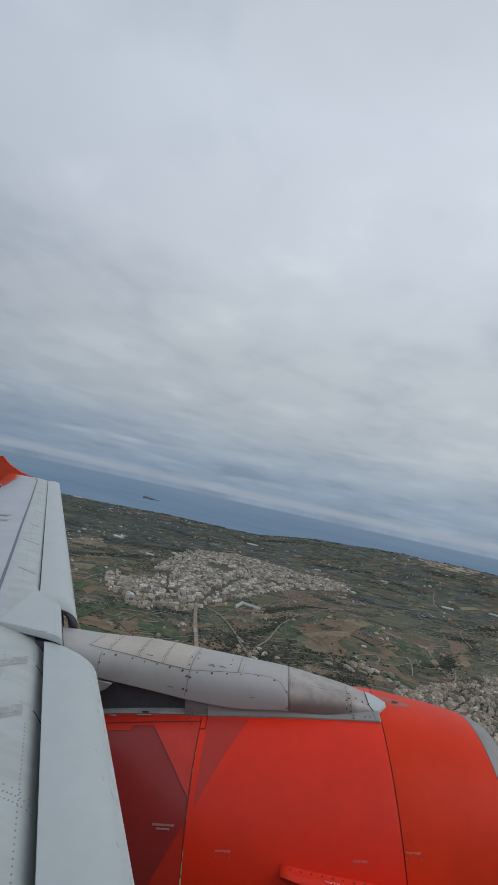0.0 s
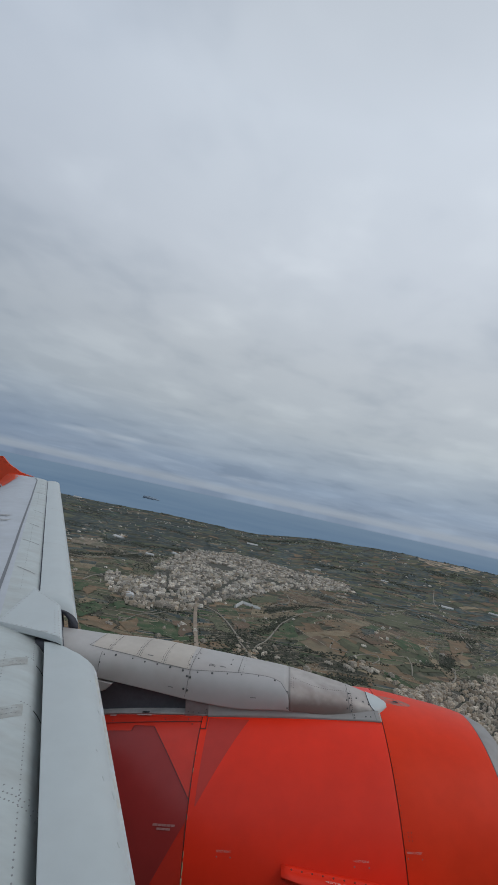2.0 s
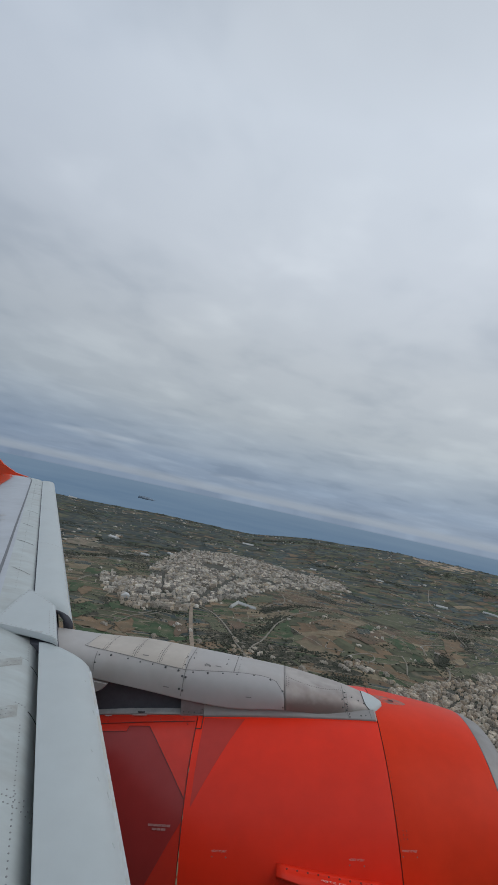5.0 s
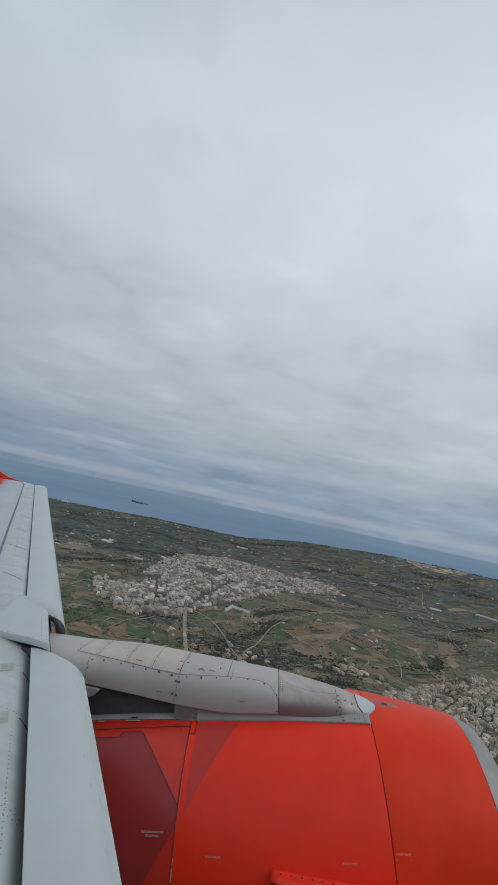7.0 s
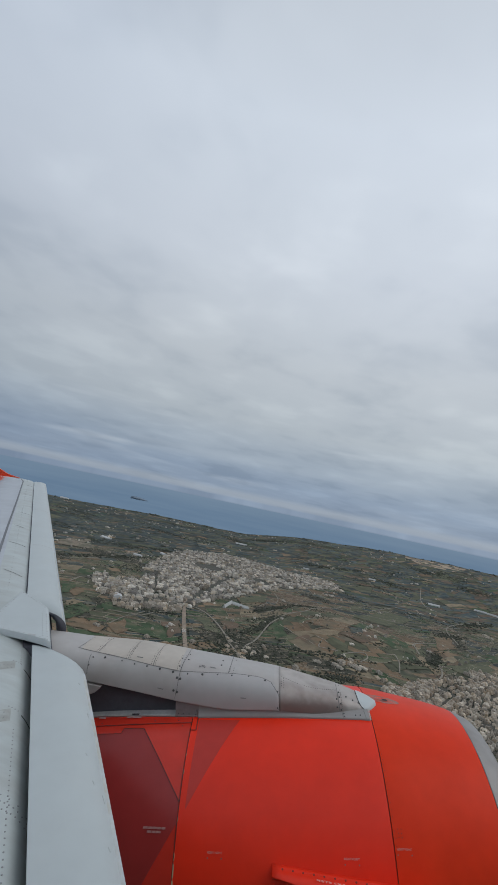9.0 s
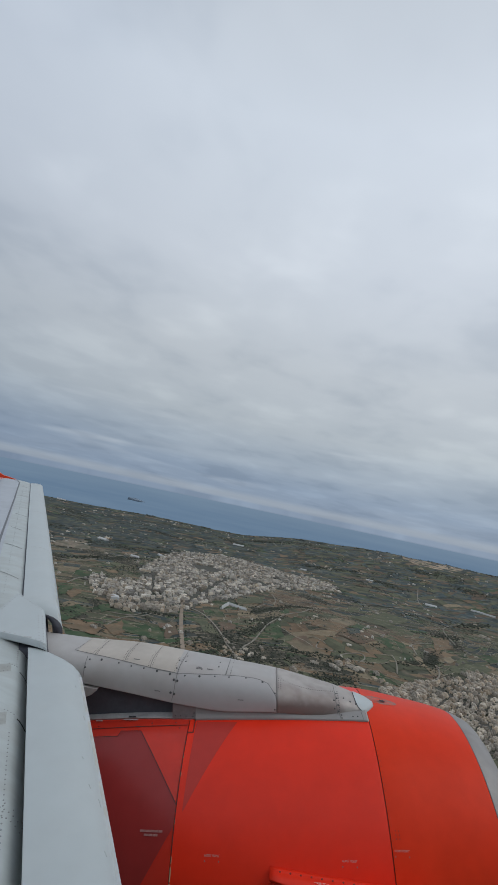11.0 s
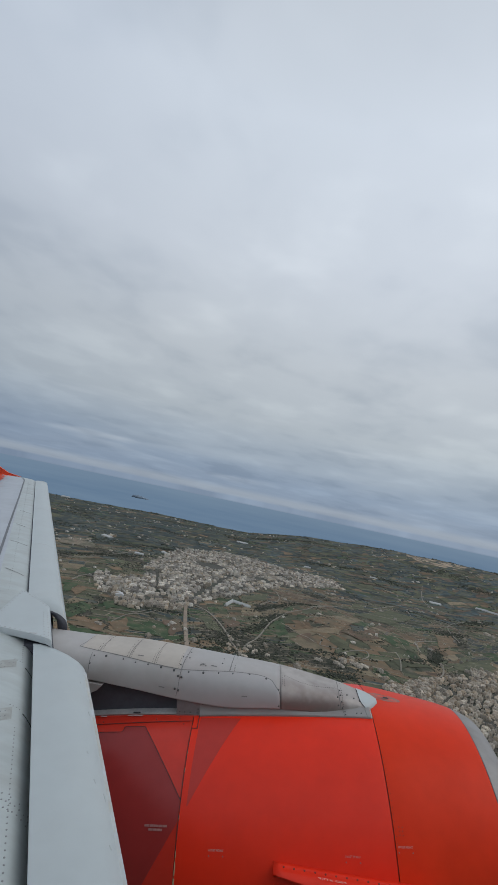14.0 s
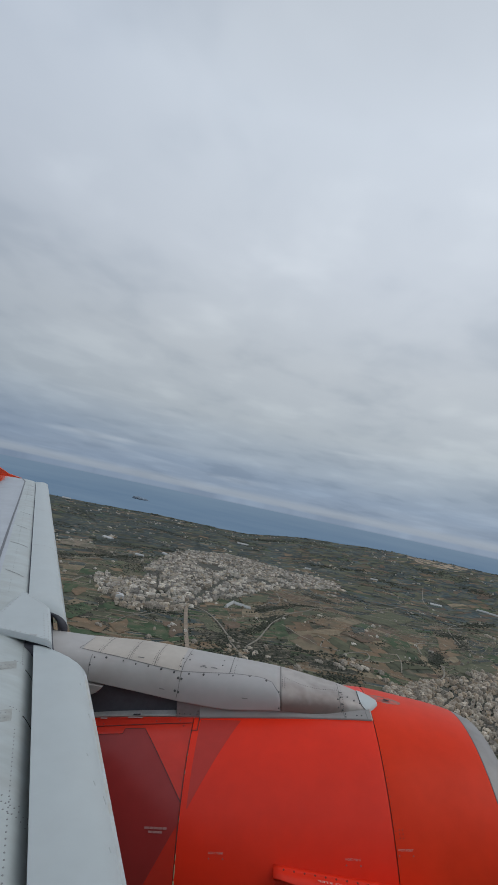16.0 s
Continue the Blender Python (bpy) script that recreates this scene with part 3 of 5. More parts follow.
for k in range(12):
    pylon_bolt(0.475, 95 - 7 * k, 0.0028)
# rivet rows beside the joints of the cream panels
for x0 in (-1.543, -1.279, -1.062, -0.846, -0.425):
    for dx in (-0.016, 0.016):
        for k in range(9):
            q = max(LOW_EDGE(min(x0, -0.835)), 62 if x0 > -0.5 else 0) + 4 + 4.4 * k
            pylon_bolt(x0 + dx + 0.012 * k / 9, q, 0.0024)
# small placards, and a hoist mark drawn in bars
for x, q, w, h in ((-1.184, 63.0, 0.050, 0.007), (-0.576, 72.0, 0.050, 0.007), (-0.986, 10.5, 0.046, 0.007), (-0.316, 17.4, 0.046, 0.007), (-0.664, 72.6, 0.034, 0.005), (-0.664, 69.8, 0.052, 0.005), (-0.684, 68.0, 0.010, 0.010), (-0.644, 68.0, 0.010, 0.010), (-0.664, 71.2, 0.010, 0.012)):
    part("placard", mesh_of("placard", *strip(pylon_at, [(x - w / 2, q), (x + w / 2, q)], h, LINE, 0.0036, 3), LINE), pylon)
# stepped bracket where the skirt meets the fairing, and stencils under the seal of the reverser
part("skirt_bracket", mesh_of("skirt_bracket", *grid([[(x, AX_Y - 0.03 - 0.255, P_LOW(x) + 0.015), (x, AX_Y - 0.03 - 0.262, (P_LOW(x) - 1.40) / 2), (x, AX_Y - 0.03 - 0.270, -1.408)] for x in (-0.865, -0.80, -0.74, -0.67)]), BRACKET), pylon, "dull grey bracket plate with bolts")
for x, z in ((-0.84, -1.372), (-0.80, -1.374), (-0.755, -1.376), (-0.69, -1.35), (-0.70, -1.378)):
    part("bolt", mesh_of("bolt", *disc((x, AX_Y - 0.03 - 0.268, z), (0, -1, 0), 0.0055), BOLT), pylon)
for x0, x1 in ((-1.262, -1.140), (-1.49, -1.435)):
    part("stencil", mesh_of("stencil", *strip(cowl, [(x0, 15.6), (x1, 15.8)], 0.012, FAINT, 0.012, 4), PALE_MARK), nacelle, "worn white stencil line")
part("clip", mesh_of("clip", *strip(cowl, [(-1.225, 14.4), (-1.165, 14.5)], 0.016, SEAL, 0.016, 4), SEAL), nacelle, "black clip on the seal")
for x, deg in ((-1.02, 17.2), (-0.83, 17.0), (-0.79, 19.5), (-1.45, 18.0)):
    n = Vector(cowl(x, deg, 1)) - Vector(cowl(x, deg, 0))
    part("bolt", mesh_of("bolt", *disc(cowl(x, deg, 0.001), n, 0.006), STRAKE_BOLT), nacelle)
# small round fairing under the pylon beside the slat
lobe = [(-1.74, -1.125), (-1.60, -1.150), (-1.475, -1.172), (-1.49, -1.190), (-1.53, -1.222), (-1.58, -1.240), (-1.66, -1.238), (-1.74, -1.225)]
eye_pts = [[(x, 5.56, z) for x, z in lobe], [(x, 5.475, z) for x, z in lobe], [(x + (-1.62 - x) * 0.06, 5.468, z + (-1.18 - z) * 0.06) for x, z in lobe]]
part("hinge_fairing", mesh_of("hinge_fairing", *grid(eye_pts, closed=True, caps=True), PYLON, False), pylon)

# wing
SWEEP, LE_X, LE_Z, RISE = 0.5503, -1.8942, -0.9006, 0.1116


def lead(y, ahead=0.0):
    return (LE_X - SWEEP * (y - 5.75) + ahead, y, LE_Z + RISE * (y - 5.75))


def thick(y):
    return float(np.interp(y, [2, 6, 11, 17], [1.12, 1.0, 0.86, 0.68]))


def round_tip(y):
    return 0.0 if y < 15.65 else 0.95 * ((y - 15.65) / 1.4) ** 1.7


def chord(y):
    return float(np.interp(y, [1.9, 6.4, 17.05], [6.3, 3.95, 1.75]))


NOSE_S = [0.305, 0.315, 0.335, 0.36, 0.39, 0.425, 0.48, 0.56, 0.72, 0.76]
NOSE_H = [0.01, 0.045, 0.080, 0.112, 0.138, 0.157, 0.177, 0.198, 0.226, 0.231]
UPPER = curve_at(NOSE_S + [1.0, 1.5, 2.3, 3.4, 6.5], NOSE_H + [0.256, 0.285, 0.30, 0.26, -0.05])


def wing_at(s, y, lift=0.0):
    x, yy, z = lead(y)
    c = chord(y)
    h = UPPER(s) * thick(y)
    if s > 0.9:
        u = (s - 0.9) / (c - 0.9)
        h = UPPER(0.9) * thick(y) + 0.11 * math.sin(math.pi * min(u * 1.25, 1)) * thick(y) - 0.42 * max(u, 0) ** 1.6 * thick(y)
    return (x - s - round_tip(y) * (1 - 0.4 * min(s / c, 1)), yy, z + h + lift)


def under(s, y):
    x, yy, z = lead(y)
    c = chord(y)
    u = (s - 0.27) / (c - 0.27)
    return (x - s - round_tip(y) * (1 - 0.4 * min(s / c, 1)), yy, z + thick(y) * (-0.02 - 0.26 * max(math.sin(math.pi * min(u, 1)), 0.0) ** 0.6 - 0.16 * max(u, 0.0)))


wing = part("wing", None, airliner, "pale grey wing reaching out to an orange tip fence")
ys = [1.9, 2.6, 3.2, 3.8, 4.4, 5.0, 5.6, 6.4, 7.4, 8.6, 10, 11.5, 13, 14.4, 15.2, 15.65, 16.0, 16.35, 16.65, 16.9, 17.05]
nose_rows = [[wing_at(s, y) for s in list(np.linspace(0.305, 0.735, 40))] for y in ys]
part("leading_edge", mesh_of("leading_edge", *grid(nose_rows), NOSE), wing, "worn pale fixed leading edge")
box_rows = []
for y in ys:
    c = chord(y)
    top = [wing_at(0.735 + (c - 0.735) * k / 24, y) for k in range(25)]
    bot = [under(c - (c - 0.27) * k / 16, y) for k in range(17)]
    box_rows.append(top + bot)
vb, fb = grid(box_rows)
n = len(box_rows[0])
fb.append(tuple((len(box_rows) - 1) * n + j for j in range(n)))
part("wing_box", mesh_of("wing_box", vb, fb, GREY), wing, "grey painted upper wing skin")
part("spar_joint", mesh_of("spar_joint", *strip(wing_at, [(0.83, 5.9), (0.81, 7.5), (0.80, 9.0), (0.765, 12), (0.74, 16.6)], 0.034, LINE, 0.003, 8), SPAR), wing)
for y, a, b in ((10.5, 0.43, 0.67), (8.2, 0.45, 0.72), (6.95, 0.46, 0.69), (12.9, 0.44, 0.66), (14.6, 0.44, 0.64), (9.3, 0.5, 0.68)):
    part("panel_joint", mesh_of("panel_joint", *strip(wing_at, [(a, y - 0.12), (b, y)], 0.008 + 0.004 * (y > 7), LINE, 0.003, 6), LINE), wing)
rivet_lines = [[(0.60 - 0.004 * (k % 2), 6.3 + 0.085 * k) for k in range(110)], [(0.405, 5.05 + 0.03 * k) for k in range(12)], [(0.421, 3.2 + 0.030 * k) for k in range(39)], [(0.33 + 0.021 * k, 3.850 - 0.0012 * k) for k in range(20)], [(0.34 + 0.021 * k, 3.812 - 0.0012 * k) for k in range(20)], [(0.33 + 0.042 * k, 3.878) for k in range(8)],
               [(0.62, 3.3 + 0.04 * k) for k in range(44)], [(0.40 + 0.02 * k, 5.045) for k in range(4)], [(0.40 + 0.02 * k, 4.52) for k in range(4)]]
rv, rf = [], []
for line in rivet_lines:
    for s, y in line:
        v, f = disc(wing_at(s, y, 0.0004), Vector((0.25, 0, 1)), 0.0048, 0.0012, 7)
        rf += [tuple(i + len(rv) for i in face) for face in f]
        rv += v
tagged(part("rivets", mesh_of("rivets", rv, rf, RIVET), wing), kind="stuff")
COVER = material("track_cover_paint", (0.47, 0.51, 0.505), 0.42, vary=0.05, scale=6)
for y in (4.94, 4.44):
    part("track_cover", mesh_of("track_cover", *grid([[wing_at(a, y + 0.05 + dy, 0.003) for a in np.linspace(0.325, 0.395, 12)] for dy in (-0.04, -0.02, 0.0, 0.02, 0.04)]), COVER), wing, "pale slat track cover plate")
    part("slat_track_seal", mesh_of("slat_track_seal", *strip(wing_at, [(0.380, y + 0.055), (0.36, y + 0.05), (0.32, y + 0.04)], 0.007, SEAL, 0.005, 6), SEAL), wing)
for y, hgt in ((9.35, 0.9), (9.75, 0.75)):
    for k in range(7):
        a = 1.05 + 0.09 * k * 0.6
        part("stencil", mesh_of("stencil", *strip(wing_at, [(a, y), (a + 0.03, y)], 0.26, STAIN, 0.003, 2), STAIN), wing)

SMUDGE = material("brown_smudge", (0.345, 0.35, 0.33), 0.5, vary=0.08, scale=14, fleck=((0.44, 0.475, 0.465), 10.0, 0.7))
for y0, w0 in ((5.005, 0.05), (4.455, 0.055)):
    part("smudge", mesh_of("smudge", *grid([[wing_at(a, y0 + (0.44 - a) * 0.75 + dy, 0.0012) for a in np.linspace(0.445, 0.66, 26)] for dy in np.linspace(-w0, w0, 6)]), SMUDGE), wing, "faint brownish rubbed patch")
for s0, y0 in ((0.47, 4.94), (0.485, 4.40)):
    for k in range(8):
        q = (s0 + 0.028 * (k // 2), y0 + 0.045 * (k % 2) - 0.02 * (k // 2))
        part("rivet", mesh_of("rivet", *disc(wing_at(*q, 0.003), (0.25, 0, 1), 0.0042, 0.0012, 7), RIVET), wing)

# slats
SLAT = [(0.035, -0.085), (0.012, -0.05), (0.0, -0.012), (0.003, 0.03), (0.022, 0.068), (0.055, 0.100), (0.10, 0.126), (0.16, 0.147), (0.23, 0.162), (0.32, 0.172), (0.407, 0.1758), (0.412, 0.176),
        (0.412, 0.171), (0.407, 0.1705), (0.31, 0.160), (0.22, 0.140), (0.15, 0.108), (0.11, 0.065), (0.095, 0.01), (0.095, -0.06)]


def slat_rows(y_list, ahead, round_out=0.0, wide=1.0):
    rows = []
    y0, y1 = y_list[0], y_list[-1]
    for y in y_list:
        cut = 0.0
        if round_out and y > y1 - 0.16:
            cut = round_out * ((y - y1 + 0.16) / 0.16) ** 2.2
        k = thick(y)
        x, yy, z = lead(y, ahead)
        rows.append([(x - s * wide - cut * (1 - s / 0.412), yy, z + h * k) for s, h in SLAT])
    return rows


ys_in = list(np.linspace(1.95, 5.08, 12)) + list(np.linspace(5.12, 5.27, 9))
slat_a = part("slat", mesh_of("slat", *grid(slat_rows(ys_in, 0.097, 0.18, 1.02), closed=True, caps=True), WHITE), wing, "white extended inboard slat")
ys_out = [5.94, 6.3, 6.8, 7.4, 8.2, 9.2, 10.4, 11.8, 13.2, 14.6, 15.3, 15.6]
# closed inboard end cap coloured dark, as the shade of a hollow slat
vs_b, fs_b = grid(slat_rows(ys_out, 0.0, 0.0, 0.94), closed=True, caps=True)
slat_b = part("slat", mesh_of("slat", vs_b, fs_b, [WHITE, CAVITY], index=[0] * (len(fs_b) - 2) + [1, 0]), wing, "white extended outboard slat")


def slat_top(s, y, lift=0.0):
    x, yy, z = lead(y)
    h = float(np.interp(s, [p[0] for p in SLAT[2:12]], [p[1] for p in SLAT[2:12]]))
    return (x - s, yy, z + h * thick(y) + lift)


for y in (8.2, 10.9, 13.4):
    part("slat_joint", mesh_of("slat_joint", *strip(slat_top, [(0.03, y), (0.375, y + 0.02)], 0.008, STAIN, 0.003, 10), STAIN), slat_b)
WORN = material("worn_slat_edge", (0.535, 0.53, 0.485), 0.45, vary=0.06, scale=6, fleck=((0.56, 0.60, 0.63), 9.0, 0.6))


def slat_in(s, y, lift=0.0):
    x, yy, z = slat_top(s, y, lift)
    return (x + 0.097 - 0.02 * s, yy, z)


part("worn_edge", mesh_of("worn_edge", *strip(slat_in, [(0.030, 2.2), (0.030, 4.4), (0.034, 5.05)], 0.03, WORN, 0.0012, 14), WORN), slat_a, "rubbed beige leading edge paint")
part("worn_edge", mesh_of("worn_edge", *strip(slat_top, [(0.035, 6.0), (0.035, 15.5)], 0.018, WORN, 0.0012, 24), WORN), slat_b, "rubbed beige leading edge paint")
SCUFF = material("slat_scuff", (0.43, 0.46, 0.455), 0.5, vary=0.15, scale=30)
for s0, y0, ln, wd in ((0.075, 4.86, 0.05, 0.006), (0.10, 4.20, 0.04, 0.005), (0.085, 4.02, 0.06, 0.005), (0.06, 3.70, 0.05, 0.006), (0.12, 3.35, 0.03, 0.005), (0.16, 3.05, 0.03, 0.004), (0.05, 4.55, 0.09, 0.005), (0.045, 3.95, 0.10, 0.005)):
    part("scuff", mesh_of("scuff", *strip(slat_in, [(s0, y0), (s0 + 0.006, y0 + ln * 0.4)], wd, SCUFF, 0.001, 4), SCUFF), slat_a, "faint grey scuff")
# dark strip painting the shadow of the outboard slat gap onto the nose
part("slat_gap_seal", mesh_of("slat_gap_seal", *strip(wing_at, [(0.398, 6.2), (0.398, 8.0), (0.396, 11.0), (0.394, 15.5)], 0.020, SEAL, 0.002, 10), CAVITY), wing, "dark seal in the slat gap")
# dark sheet whose colour stands in for shade in the cavity behind the slats
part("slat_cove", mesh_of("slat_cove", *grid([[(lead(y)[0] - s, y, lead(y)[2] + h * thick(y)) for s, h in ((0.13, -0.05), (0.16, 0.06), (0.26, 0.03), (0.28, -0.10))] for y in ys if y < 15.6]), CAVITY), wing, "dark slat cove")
for y in (2.9, 4.0, 4.7, 6.9, 8.6, 10.2, 12.1, 13.9):
    x, yy, z = lead(y, 0.08 if y < 5.3 else 0)
    v, f = grid([[(x - 0.10, y + dy, z + 0.04), (x - 0.10, y + dy, z - 0.03), (x - 0.42, y + dy, z - 0.02), (x - 0.42, y + dy, z + 0.06)] for dy in (-0.03, 0.03)], closed=True, caps=True)
    part("slat_track", mesh_of("slat_track", v, f, CAVITY, False), wing)

# fairing where the pylon meets the leading edge
F_H = curve_at([0.10, 0.17, 0.20, 0.27, 0.40, 0.60, 0.80], [0.15, 0.205, 0.216, 0.226, 0.236, 0.245, 0.252])


def fair_at(s, y, lift=0.0):
    x, yy, z = lead(y)
    return (x - s, yy, z + F_H(s) + lift)


fc = [(0.186, 5.25), (0.183, 5.87), (0.441, 6.215), (0.74, 5.43)]
rows = []
for i in range(17):
    u = i / 16
    a = (fc[0][0] + (fc[3][0] - fc[0][0]) * u, fc[0][1] + (fc[3][1] - fc[0][1]) * u)
    b = (fc[1][0] + (fc[2][0] - fc[1][0]) * u, fc[1][1] + (fc[2][1] - fc[1][1]) * u)
    line = [(a[0] + (b[0] - a[0]) * v, a[1] + (b[1] - a[1]) * v) for v in [0, 0.01] + list(np.linspace(0.07, 0.93, 13)) + [0.99, 1]]
    inner = [(x, y, z - 0.05) for x, y, z in (fair_at(*line[0], 0.006),)]
    outer = [(x, y, z - 0.05) for x, y, z in (fair_at(*line[-1], 0.006),)]
    rows.append(inner + [fair_at(s, y, 0.006) for s, y in line] + outer)
front = [[(x + 0.012, y, z - 0.20) for x, y, z in rows[0]], [(x + 0.016, y, z - 0.06) for x, y, z in rows[0]], [(x + 0.008, y, z - 0.010) for x, y, z in rows[0]]]
fairing = part("pylon_cap", mesh_of("pylon_cap", *grid(front + rows), WHITE), wing, "white bolted fairing over the pylon root")
edge_bolts = [(fc[1], fc[2], 9), (fc[2], fc[3], 13), (fc[0], fc[3], 12)]
for a, b, cnt in edge_bolts:
    for k in range(cnt):
        u = (k + 0.5) / cnt
        s, y = a[0] + (b[0] - a[0]) * u, a[1] + (b[1] - a[1]) * u
        s, y = s + (0.37 - s) * 0.06, y + (5.63 - y) * 0.06
        part("bolt", mesh_of("bolt", *disc(fair_at(s, y, 0.0062), (0.1, 0, 1), 0.007, 0.0015, 8), STAIN), fairing)
for col, cnt in ((0.20, 13), (0.235, 13)):
    for k in range(cnt):
        y = 5.18 + 0.045 * k
        part("bolt", mesh_of("bolt", *disc(fair_at(col, y, 0.0062), (0.5, 0, 1), 0.005, 0.0015, 8), STAIN), fairing)
# dark block whose colour gives the shade of the hollow under the fairing
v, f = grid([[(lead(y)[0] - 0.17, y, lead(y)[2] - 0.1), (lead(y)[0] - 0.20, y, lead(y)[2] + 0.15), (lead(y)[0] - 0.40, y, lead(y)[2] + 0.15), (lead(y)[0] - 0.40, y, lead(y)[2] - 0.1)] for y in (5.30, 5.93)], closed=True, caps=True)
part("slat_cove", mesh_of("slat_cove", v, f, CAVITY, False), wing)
for a, wd in ((0.352, 0.010), (0.336, 0.007), (0.322, 0.008), (0.309, 0.006)):
    part("stencil", mesh_of("stencil", *strip(fair_at, [(a, 5.312), (a - wd, 5.310)], 0.022, STAIN, 0.0085, 2), STAIN), fairing, "faint grey stencil mark")

# tip fence
def fence(z0, z1, y):
    x, yy, z = lead(17.05)
    x -= 1.05
    pts = [(x + 0.12, z), (x - 0.35, z + 0.16), (x - 0.80, z + 0.46), (x - 1.05, z + 0.74), (x - 1.45, z + 0.80), (x - 1.55, z + 0.72), (x - 1.50, z + 0.2), (x - 1.45, z), (x - 1.2, z - 0.5), (x - 0.9, z - 0.62), (x - 0.5, z - 0.35)]
    return [(px, y, pz + 0.08) for px, pz in pts]


part("tip_fence", mesh_of("tip_fence", *grid([fence(0, 0, 17.04), fence(0, 0, 17.10)], closed=True, caps=True), FENCE, False), wing, "orange wing tip fence")
part("tip_stripe", mesh_of("tip_stripe", *grid([[wing_at(s, y, 0.004) for s in np.linspace(0.45 + (17.04 - y) * 0.9, chord(y) * 0.98, 10)] for y in (16.0, 16.3, 16.6, 16.85, 17.04)]), FENCE), wing, "orange painted wing tip")

# fuselage, with the window at the seat
fx = list(np.arange(-9.0, -0.61, 0.6)) + [-0.45, -0.225, 0.0, 0.225, 0.45] + list(np.arange(0.75, 8.01, 0.6))
fa = [radians(a) for a in range(0, 360, 6)]
verts, faces = grid([[(x, 1.985 * math.cos(a), 1.985 * math.sin(a)) for a in fa] for x in fx], closed=True, caps=True)
faces = [f for f in faces if len(f) > 4 or not (abs(sum(verts[i][0] for i in f) / 4) < 0.45 and sum(verts[i][1] for i in f) > 6.0 and 0.05 < sum(verts[i][2] for i in f) / 4 < 1.10)]
part("fuselage", mesh_of("fuselage", verts, faces, HULL), airliner, "white fuselage with a cabin window")

# ---------------------------------------------------------------- the island below
SOIL = material("scrub_ground", (0.054, 0.062, 0.038), 0.95, vary=0.34, scale=0.010, fleck=((0.118, 0.100, 0.070), 0.020, 0.8), world_space=True)
SEA = material("sea_water", (0.050, 0.085, 0.13), 0.35, vary=0.06, scale=0.002, world_space=True)
FIELDS = [material("green_crop", (0.044, 0.079, 0.034), 0.95, vary=0.20, scale=0.03, island=0.25, fleck=((0.090, 0.090, 0.052), 0.030, 0.7), world_space=True),
          material("olive_pasture", (0.102, 0.104, 0.060), 0.95, vary=0.20, scale=0.03, island=0.25, fleck=((0.082, 0.090, 0.055), 0.032, 0.8), world_space=True),
          material("ploughed_soil", (0.185, 0.124, 0.074), 0.95, vary=0.16, scale=0.04, island=0.25, fleck=((0.128, 0.108, 0.068), 0.030, 0.6), world_space=True),
          material("dry_stubble", (0.225, 0.176, 0.112), 0.95, vary=0.16, scale=0.04, island=0.20, fleck=((0.150, 0.132, 0.086), 0.030, 0.6), world_space=True),
          # garigue and maquis below carry bluish distance haze in their base colour
          material("hazed_garigue", (0.050, 0.074, 0.078), 0.95, vary=0.24, scale=0.02, island=0.25, fleck=((0.110, 0.108, 0.080), 0.026, 0.9), world_space=True),
          material("red_soil", (0.140, 0.092, 0.062), 0.95, vary=0.15, scale=0.04, island=0.25, fleck=((0.105, 0.092, 0.060), 0.030, 0.6), world_space=True),
          material("hazed_dark_maquis", (0.034, 0.052, 0.052), 0.95, vary=0.26, scale=0.02, island=0.30, fleck=((0.090, 0.088, 0.066), 0.024, 0.8), world_space=True)]
LIME = material("limestone_wall", (0.555, 0.52, 0.465), 0.9, vary=0.16, scale=0.03, fleck=((0.40, 0.36, 0.31), 0.20, 0.5), tone=(0.55, (0.40, 0.32, 0.22), 0.8), world_space=True)
LIME_ONE = material("limestone_house", (0.55, 0.50, 0.43), 0.9, vary=0.18, scale=0.05, fleck=((0.34, 0.29, 0.23), 0.20, 0.6), tone=(0.40, (0.45, 0.35, 0.24), 0.8), world_space=True)
ROOF = material("pale_flat_roof", (0.48, 0.455, 0.415), 0.9, vary=0.18, scale=0.03, fleck=((0.30, 0.275, 0.24), 0.20, 0.5), tone=(0.60, (0.30, 0.255, 0.205), 0.7), world_space=True)
LIME_OLD = material("honey_limestone_wall", (0.55, 0.495, 0.42), 0.9, vary=0.20, scale=0.03, fleck=((0.33, 0.275, 0.21), 0.20, 0.6), tone=(0.42, (0.44, 0.33, 0.22), 0.8), world_space=True)
ROOF_OLD = material("honey_flat_roof", (0.46, 0.415, 0.35), 0.9, vary=0.20, scale=0.03, fleck=((0.27, 0.225, 0.18), 0.20, 0.6), tone=(0.45, (0.33, 0.26, 0.19), 0.7), world_space=True)
ROOF_ONE = material("dusty_flat_roof", (0.45, 0.405, 0.345), 0.9, vary=0.20, scale=0.05, fleck=((0.25, 0.21, 0.165), 0.20, 0.6), tone=(0.45, (0.32, 0.25, 0.18), 0.7), world_space=True)
GLASS = material("dark_window", (0.06, 0.055, 0.05), 0.4)
STREET = material("town_street", (0.098, 0.092, 0.078), 0.95, vary=0.3, scale=0.03, fleck=((0.050, 0.056, 0.040), 0.03, 0.9), world_space=True)
ROAD = material("pale_country_road", (0.255, 0.23, 0.19), 0.95, vary=0.15, scale=0.03, world_space=True)
QUARRY = material("quarry_stone", (0.38, 0.295, 0.21), 0.95, vary=0.25, scale=0.012, fleck=((0.17, 0.135, 0.095), 0.014, 1.0), world_space=True)
PIT = material("weathered_quarry", (0.25, 0.205, 0.150), 0.95, vary=0.3, scale=0.02, fleck=((0.10, 0.095, 0.065), 0.02, 1.0), world_space=True)
